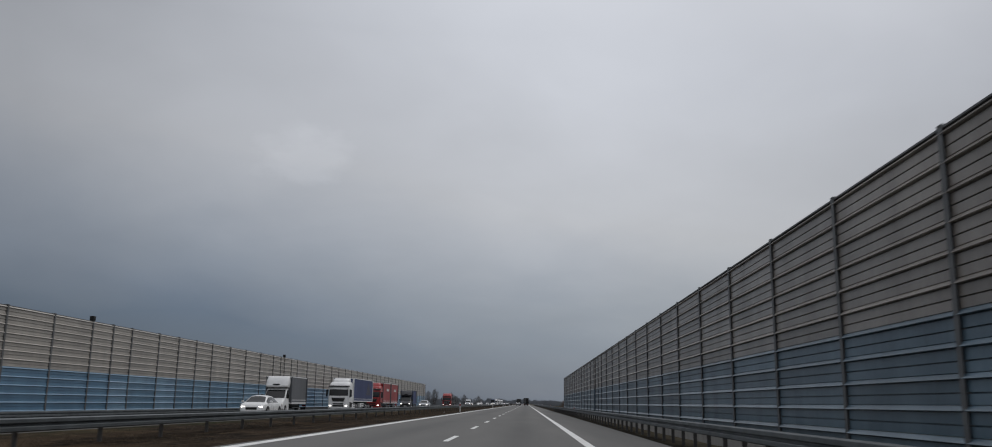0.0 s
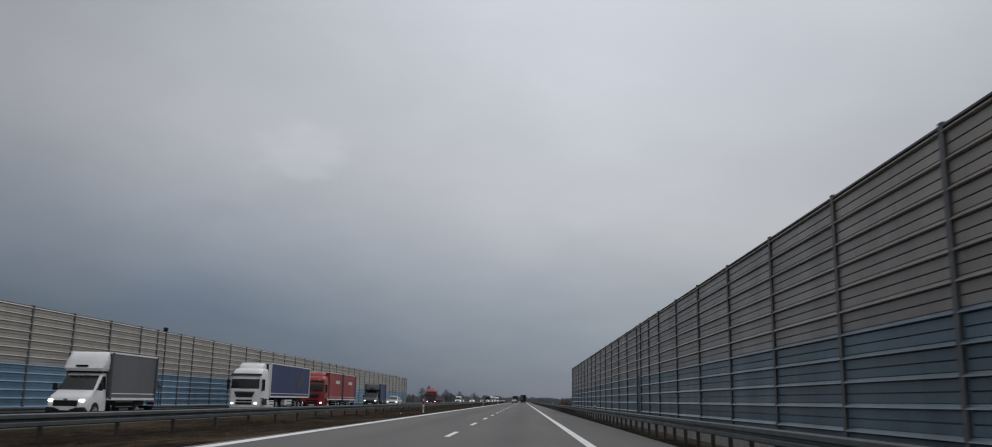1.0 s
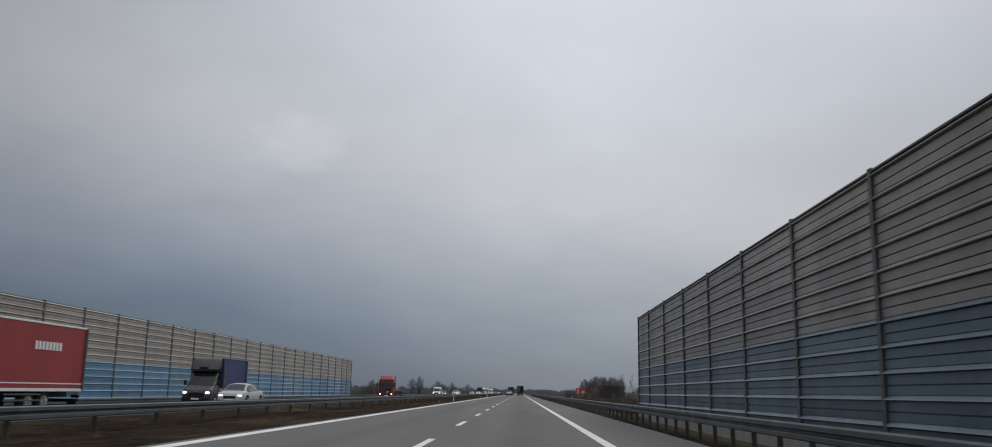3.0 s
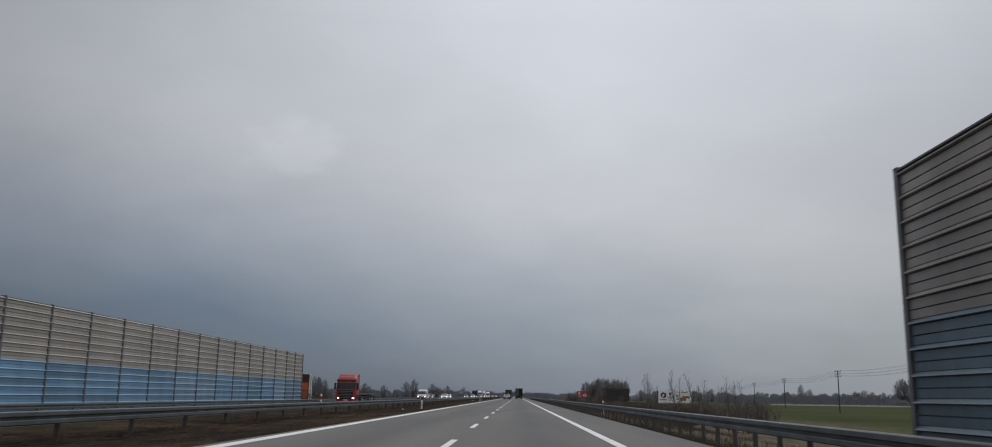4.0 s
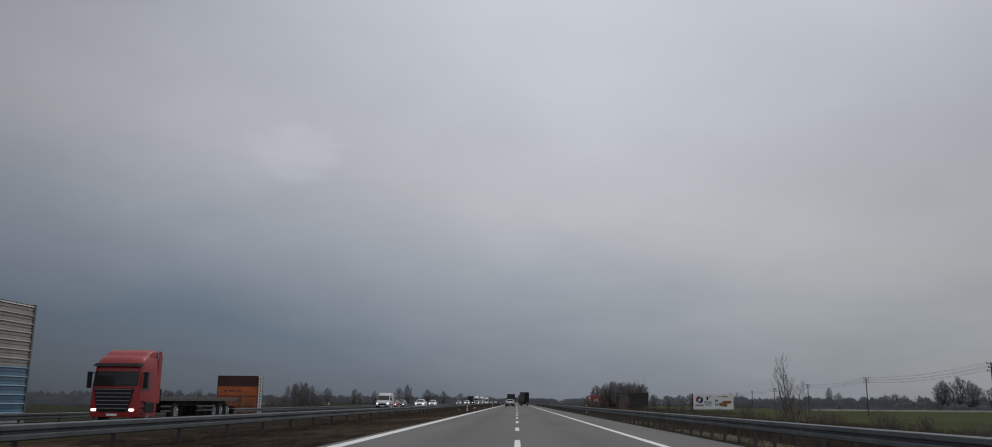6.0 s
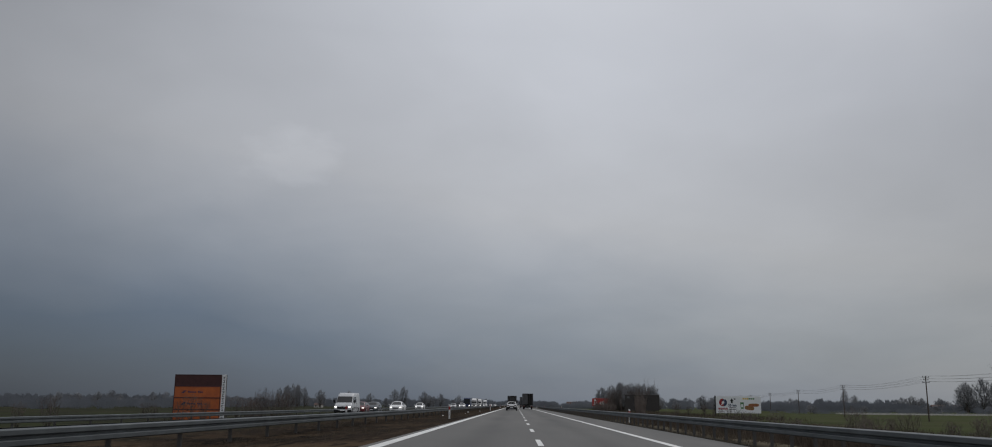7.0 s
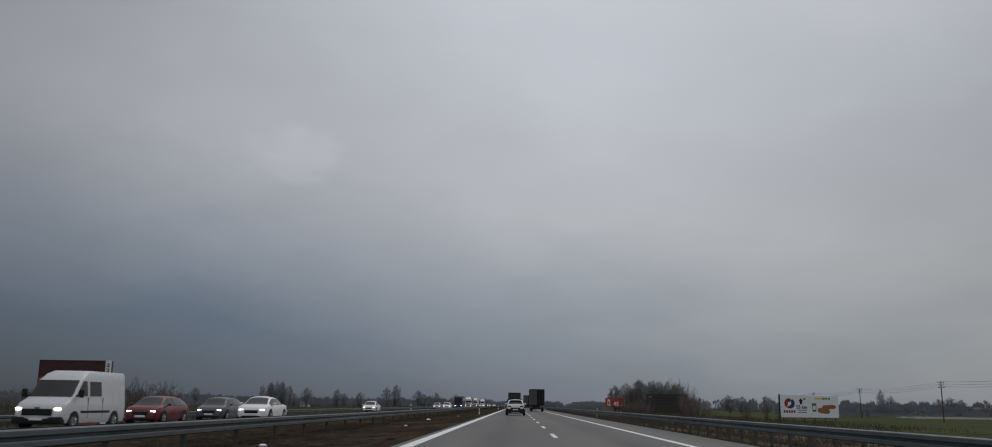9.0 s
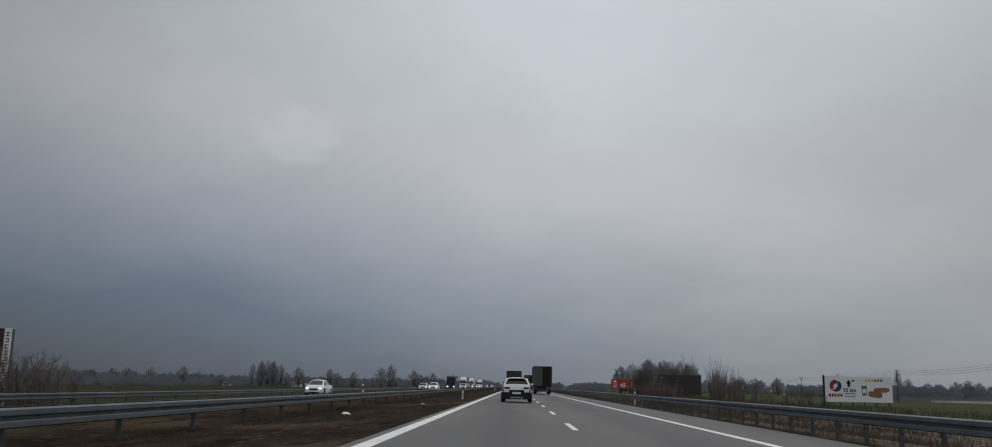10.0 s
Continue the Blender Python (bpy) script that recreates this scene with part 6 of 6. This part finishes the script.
# single trees standing out of the far woods
for x, y, s, w, src in ((-306, 1150, 1.75, 1.0, T_ROUND[1]), (-242, 1150, 2.0, 0.62, T_ROUND[0]), (-236, 1156, 2.25, 0.58, T_ROUND[1]), (-230, 1156, 2.4, 0.60, T_ROUND[2]), (-239, 1162, 2.15, 0.6, T_ROUND[2]), (-233, 1148, 2.3, 0.55, T_ROUND[0]), (-227, 1164, 2.35, 0.6, T_ROUND[1]), (-221, 1146, 2.2, 0.58, T_ROUND[2]), (-224, 1150, 2.3, 0.58, T_ROUND[0]), (-218, 1158, 2.05, 0.62, T_ROUND[1]), (-200, 1150, 1.8, 1.1, T_ROUND[0]),
                        (-171, 1150, 1.7, 0.9, T_ROUND[1]), (-151, 1160, 1.5, 1.0, T_ROUND[2]), (-124, 1150, 1.9, 0.9, T_ROUND[0]), (-116, 1156, 2.2, 0.8, T_ROUND[2]), (-94, 1150, 1.7, 1.0, T_ROUND[1]), (-78, 1160, 1.5, 1.0, T_ROUND[0]),
                        (-60, 1170, 1.35, 1.1, T_ROUND[2]), (-340, 1160, 1.6, 1.2, T_ROUND[2]), (-372, 1150, 1.5, 1.1, T_ROUND[0]), (-410, 1140, 1.6, 1.2, T_ROUND[1])):
    plant(src, x, y, s, w)
for x, y, s, w, src in ((176, 950, 1.2, 1.0, T_ROUND[0]), (253, 940, 1.7, 0.62, T_ROUND[1]), (118, 816, 1.0, 1.45, T_ROUND[2]), (126, 818, 0.95, 1.45, T_ROUND[0]), (340, 1022, 1.35, 1.6, T_ROUND[2]), (333, 1026, 1.25, 1.4, T_ROUND[0]), (347, 1020, 1.2, 1.4, T_ROUND[1]), (264, 950, 1.3, 1.0, T_ROUND[2]), 
                        (322, 892, 2.2, 1.0, T_ROUND[1]), (332, 888, 2.5, 1.0, T_ROUND[0]), (344, 896, 2.2, 1.1, T_ROUND[2]), (352, 902, 1.9, 1.1, T_ROUND[1]), (327, 904, 2.1, 1.1, T_ROUND[2]), (362, 900, 1.7, 1.0, T_ROUND[0]), (388, 905, 1.8, 1.0, T_ROUND[1]), (410, 900, 1.6, 1.1, T_ROUND[2])):
    plant(src, x, y, s, w)
for k in range(34):
    plant(rng.choice(T_ROUND), -rng.uniform(50, 520), rng.uniform(1100, 1400), rng.uniform(0.9, 1.5), rng.uniform(0.9, 1.3))
for k in range(24):
    plant(rng.choice(T_ROUND), -rng.uniform(300, 440), rng.uniform(600, 1150), rng.uniform(0.55, 0.9), rng.uniform(1.0, 1.4))
for k in range(36):
    plant(rng.choice(T_ROUND), rng.uniform(110, 560), rng.uniform(940, 1060), rng.uniform(0.65, 1.15), rng.uniform(1.0, 1.4))
for k in range(26):
    x = rng.uniform(140, 440)
    plant(rng.choice(T_ROUND), x, rng.uniform(684, 704), rng.uniform(0.32, 0.52), rng.uniform(1.3, 1.9))
# trees and tall shrubs round the boards on the field side
for x, y, s, w, src in ((51.5, 792, 1.4, 1.0, T_ROUND[0]), (58.5, 800, 1.55, 1.0, T_ROUND[1]), (64.5, 796, 1.65, 0.9, T_ROUND[2]), (71, 788, 1.5, 1.0, T_ROUND[1]), (55, 810, 1.35, 1.1, T_ROUND[2]), (68, 806, 1.6, 1.0, T_ROUND[0]), (60, 786, 1.1, 0.8, T_POP[1])):
    plant(src, x, y, s, w)
for k in range(34):
    plant(rng.choice((T_POP[0], T_POP[1], T_ROUND[0], T_SHRUB[0])), rng.uniform(51, 72), rng.uniform(690, 735), rng.uniform(1.05, 1.5), rng.uniform(0.55, 0.85))
for k in range(22):
    plant(rng.choice(T_SHRUB), rng.uniform(47, 68), rng.uniform(692, 740), rng.uniform(1.4, 2.5), rng.uniform(0.7, 1.0))
# the brush along the verge before the dark board, tall at its far end, and a lower clump nearer the road
for k in range(44):
    y = 508 - 74 * rng.random() ** 1.15
    x = 0.134 * (y - 239) + rng.uniform(-1.1, 1.3)
    plant(rng.choice(T_BRUSH), x, y, (0.50 + 1.12 * (y - 434) / 74) * rng.uniform(0.72, 1.08), rng.uniform(0.5, 0.75))
for k in range(26):
    plant(rng.choice(T_BRUSH), rng.uniform(22.0, 26.0), rng.uniform(488, 512), rng.uniform(0.75, 1.02), rng.uniform(0.8, 1.1))
for k in range(8):
    plant(rng.choice(T_SHRUB), rng.uniform(42, 46), rng.uniform(655, 690), rng.uniform(0.6, 0.9), 1.1)
# tall brush right behind the dark board
for k in range(44):
    x = rng.uniform(50.0, 71.5)
    top = 9.0 + 0.6 * (x - 50) if x < 58 else 14.2 if x < 63 else 15.6
    plant(rng.choice(T_BRUSH), x, rng.uniform(684, 722), top / 5 * rng.uniform(0.75, 1.05), rng.uniform(0.45, 0.65))
# saplings and brush close to the shoulder
for x, y, s, src in ((19.5, 241, 1.13, T_SAP[0]), (20.5, 245.5, 1.02, T_SAP[2]), (22.2, 244, 1.12, T_SAP[1]), (22.9, 244.6, 0.98, T_SAP[0]), (24.0, 247, 0.85, T_SAP[1]), (21.2, 223, 0.94, T_SAP[1]), (22.3, 224, 0.86, T_SAP[0]), (20.2, 222, 0.75, T_SAP[2]),
                     (19.1, 211.5, 0.82, T_SAP[2]), (22.3, 282, 1.32, T_SAP[0]), (23.2, 283, 1.28, T_SAP[1]), (23.9, 282.4, 0.90, T_SAP[2]), (22.5, 246, 0.50, T_SHRUB[0]), (24.8, 247, 0.50, T_SHRUB[1]), (26.0, 249, 0.45, T_SHRUB[0]), (21.5, 221.5, 0.50, T_SHRUB[1]),
                     (23.8, 223, 0.55, T_SHRUB[0]), (24.6, 225, 0.45, T_SHRUB[1]), (19.4, 210, 0.50, T_SHRUB[0]), (20.2, 212, 0.55, T_SHRUB[1]), (21.0, 211, 0.48, T_SHRUB[0]), (20.6, 214, 0.52, T_SHRUB[1]), (18.8, 213, 0.42, T_SHRUB[0]), (26, 226, 0.45, T_SHRUB[1]), (25.4, 228, 0.5, T_SHRUB[0]),
                     (28, 318, 0.6, T_SHRUB[0]), (18, 288, 0.45, T_SHRUB[1]), (40, 470, 0.7, T_SHRUB[0]), (52, 516, 0.6, T_SHRUB[1]), (57, 518, 0.7, T_SHRUB[0]), (60, 519, 0.45, T_SHRUB[1])):
    plant(src, x, y, s, 1.25)
# bushes round the stacked containers and along the far verge
for x, y, s in ((-71, 466, 1.2), (-69, 468, 1.1), (-70, 476, 1.1), (-99, 535, 0.8), (-92, 540, 0.7), (-106, 538, 0.8), (-92, 466, 0.8), (-96, 470, 0.9), (-80, 454, 0.45), (-76, 455, 0.5), (-84, 453, 0.4), (-53, 426, 1.45), (-51.5, 428, 1.25), (-49, 427, 1.35), (-47.5, 425, 1.1), (-55, 430, 1.2), (-68, 426, 1.2), (-66, 428, 1.0), (-70, 425, 0.95), (-69, 371, 1.05), (-74, 372, 0.85), (-60, 440, 0.9), (-57, 436, 1.0)):
    plant(rng.choice(T_SHRUB), x, y, s)


def woods(name, spots, label, tris, seed):
    """Far woodland: each tree a fan of narrow upright blades round a stem."""
    r = random.Random(seed)
    vs, fs = [], []
    for x, y, h, w in spots:
        z = ground_z(x)
        for k in range(tris):
            a, q = r.uniform(0, 6.283), r.random() ** 0.6
            t = r.uniform(0.08, 1.0)
            env = math.sin(min(1.0, t * 1.15) * 2.6) ** 0.6 if t < 0.98 else 0.3
            bx, by = x + math.cos(a) * q * w * env, y + math.sin(a) * q * w * env
            bz = z + h * t * (1 - 0.15 * q)
            ln = h * r.uniform(0.12, 0.30)
            lean = Vector((math.cos(a) * q * 0.5 + r.uniform(-0.3, 0.3), 0, 1)).normalized() * ln
            wd = h * r.uniform(0.025, 0.060)
            i = len(vs)
            vs += [(bx - wd, by, bz - ln * 0.5), (bx + wd, by, bz - ln * 0.5), (bx + lean.x, by, bz + lean.z * 0.5)]
            fs.append((i, i + 1, i + 2))
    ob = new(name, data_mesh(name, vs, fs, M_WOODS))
    tagged(ob, label, "woods", kind="stuff")


spots = []
for k in range(900):
    x = -rng.uniform(40, 1700)
    y = rng.uniform(1350, 1550) + 0.15 * x + rng.uniform(0, 300)
    spots.append((x, y, rng.uniform(8, 13) * (1.0 if x > -450 else 1.25), rng.uniform(3.5, 7)))
for k in range(420):
    x = -rng.uniform(255, 430)
    spots.append((x, rng.uniform(420, 1350), rng.uniform(4.8, 8.4), rng.uniform(4, 7)))
for k in range(520):
    x = rng.uniform(60, 1500)
    y = rng.uniform(1080, 1250) - 0.1 * x
    spots.append((x, y, rng.uniform(6, 12) * (0.7 if x < 150 else 1.0), rng.uniform(3.5, 7)))
for k in range(120):
    x = rng.uniform(-90, 90)
    spots.append((x, rng.uniform(2200, 2500), rng.uniform(7, 13), rng.uniform(6, 10)))
for k in range(70):
    spots.append((rng.uniform(14, 96), rng.uniform(1000, 1060), rng.uniform(3.5, 7.0), rng.uniform(3, 6)))
for k in range(150):
    x = rng.uniform(178, 300)
    spots.append((x, rng.uniform(905, 940), rng.uniform(4.5, 8.0), rng.uniform(3.5, 6)))
for k in range(110):
    x = rng.uniform(300, 560)
    spots.append((x, rng.uniform(900, 960), rng.uniform(4.0, 7.5), rng.uniform(3.5, 6)))
for k in range(200):
    x = rng.uniform(128, 440)
    spots.append((x, rng.uniform(678, 706), rng.uniform(1.6, 2.6) + 3.4 * max(0.0, noise.noise((x * 0.045, 3.0, 1.0))), rng.uniform(1.6, 3.2)))
woods("far_woods", spots, "distant leafless woodland along the edge of the fields", 110, 8)


# ---------------------------------------------------------------- grass and weeds
def tufts(name, n, xr, yr, h, mat, label, seed, lean=0.5, keep=None):
    r = random.Random(seed)
    vs, fs = [], []
    while n > 0:
        x, y = r.uniform(*xr), r.uniform(*yr)
        if keep and r.random() > keep(x, y):
            continue
        n -= 1
        z = ground_z(x)
        for k in range(4):
            hh = h * r.uniform(0.4, 1.2)
            a = r.uniform(0, 6.283)
            wd = 0.006 + 0.02 * hh
            ox, oy = r.uniform(-0.12, 0.12), r.uniform(-0.12, 0.12)
            i = len(vs)
            vs += [(x + ox - wd * math.sin(a), y + oy + wd * math.cos(a), z - 0.05), (x + ox + wd * math.sin(a), y + oy - wd * math.cos(a), z - 0.05),
                   (x + ox + lean * hh * r.uniform(-1, 1), y + oy + lean * hh * r.uniform(-1, 1), z + hh)]
            fs.append((i, i + 1, i + 2))
    ob = new(name, data_mesh(name, vs, fs, mat))
    tagged(ob, label, "grass", kind="stuff")


def patchy(x, y):
    return 0.15 + 1.2 * max(0.0, noise.noise((x * 0.25, y * 0.08, 5.0)) + 0.1)


tufts("dry_grass", 26000, (-12.6, -5.2), (0, 480), 0.07, M_DRYGRASS, "short dry brown grass on the median", 3, keep=patchy)
tufts("dry_grass", 14000, (6.9, 12.0), (150, 520), 0.22, M_DRYGRASS, "pale dry grass behind the guard rail", 4, keep=patchy)
for k in range(70):
    x, y = rng.uniform(13.5, 36), rng.uniform(216, 350)
    if x < 0.34 * (y - 156):
        plant(rng.choice(T_SHRUB), x, y, rng.uniform(0.25, 0.5), rng.uniform(0.9, 1.3))
tufts("dead_weeds", 22000, (12.0, 29.0), (208, 345), 1.2, M_WEED, "tall dead brown weeds on the verge", 6, lean=0.35, keep=lambda x, y: patchy(x, y) if x - 12 < 0.32 * (y - 207) else 0)
tufts("dead_weeds", 7000, (11.0, 26.0), (345, 520), 0.6, M_WEED, "low dead brown weeds on the verge", 16, lean=0.5, keep=patchy)
tufts("pale_reeds", 22000, (150, 440), (648, 672), 0.75, M_REED, "pale dry reeds along the far edge of the field", 17, lean=0.3)
tufts("dead_weeds", 5000, (24.0, 62.0), (430, 672), 0.9, M_WEED, "dark dead undergrowth below the shrubs", 9, lean=0.4)
tufts("dead_weeds", 4000, (-60.0, -28.5), (258, 520), 0.45, M_WEED, "dead brown weeds beyond the far shoulder", 7, lean=0.35, keep=patchy)


# ---------------------------------------------------------------- far houses
def house(x, y, w, d, h, rz, label):
    e = empty("house", x, y, ground_z(x) - 0.2, rz)
    tagged(e, label, "house", "far houses")
    bm = bmesh.new()
    box(bm, -w / 2, w / 2, -d / 2, d / 2, 0, h)
    part("wall", bm, M_WALLW, e)
    bm = bmesh.new()
    prism(bm, [(-d / 2 - 0.4, h), (0, h + d * 0.42), (d / 2 + 0.4, h)], -w / 2 - 0.3, w / 2 + 0.3)
    rf = part("roof", bm, M_ROOF, e)
    bm = bmesh.new()
    box(bm, w * 0.2, w * 0.2 + 0.6, -0.3, 0.3, h + d * 0.25, h + d * 0.42 + 0.8)
    part("chimney", bm, M_ROOF, rf)
    for k in range(max(2, int(w / 3))):
        xx = -w / 2 + w * (k + 0.5) / max(2, int(w / 3))
        bm = bmesh.new()
        box(bm, xx - 0.5, xx + 0.5, -d / 2 - 0.03, -d / 2 + 0.05, 0.9, 2.3)
        part("window", bm, M_GLASS, e)


for x, y, w, d, h, rz in ((372, 1045, 12, 8, 3.2, 8), (398, 1060, 10, 8, 3.4, -5), (300, 1050, 8, 6, 2.6, 12), (250, 1045, 8, 6, 2.4, 0), (455, 1070, 12, 8, 3.8, 4), (210, 1040, 7, 5, 2.2, 0), (52, 1072, 12, 8, 2.8, 3), (78, 1076, 14, 8, 3.0, -2),
                          (-330, 1190, 9, 7, 2.8, 10), (-208, 1180, 8, 6, 2.6, -8), (-420, 1200, 9, 7, 2.8, 4), (-265, 1150, 6, 5, 2.2, 0)):
    house(x, y, w, d, h, rz, "small pale farmhouse with a red roof beyond the fields")


def litter(x, y, s):
    bm = bmesh.new()
    bmesh.ops.create_icosphere(bm, subdivisions=2, radius=s)
    for v in bm.verts:
        v.co *= 1 + 0.5 * noise.noise(v.co * (3.0 / s) + Vector((x, y, 0)))
        v.co.z *= 0.45
    ob = mesh_ob("litter", bm, M_WHITE)
    ob.matrix_world = pose(x, y, ground_z(x) + s * 0.25, 0, 0, x * 50)
    tagged(ob, "crumpled white scrap of litter lying on the median", "litter", "litter on the median")


for x, y, s in ((-7.6, 370.8, 0.15), (-7.9, 330, 0.10), (-6.9, 352, 0.08), (-7.3, 208, 0.07), (-7.4, 105, 0.07), (-6.6, 388, 0.10)):
    litter(x, y, s)
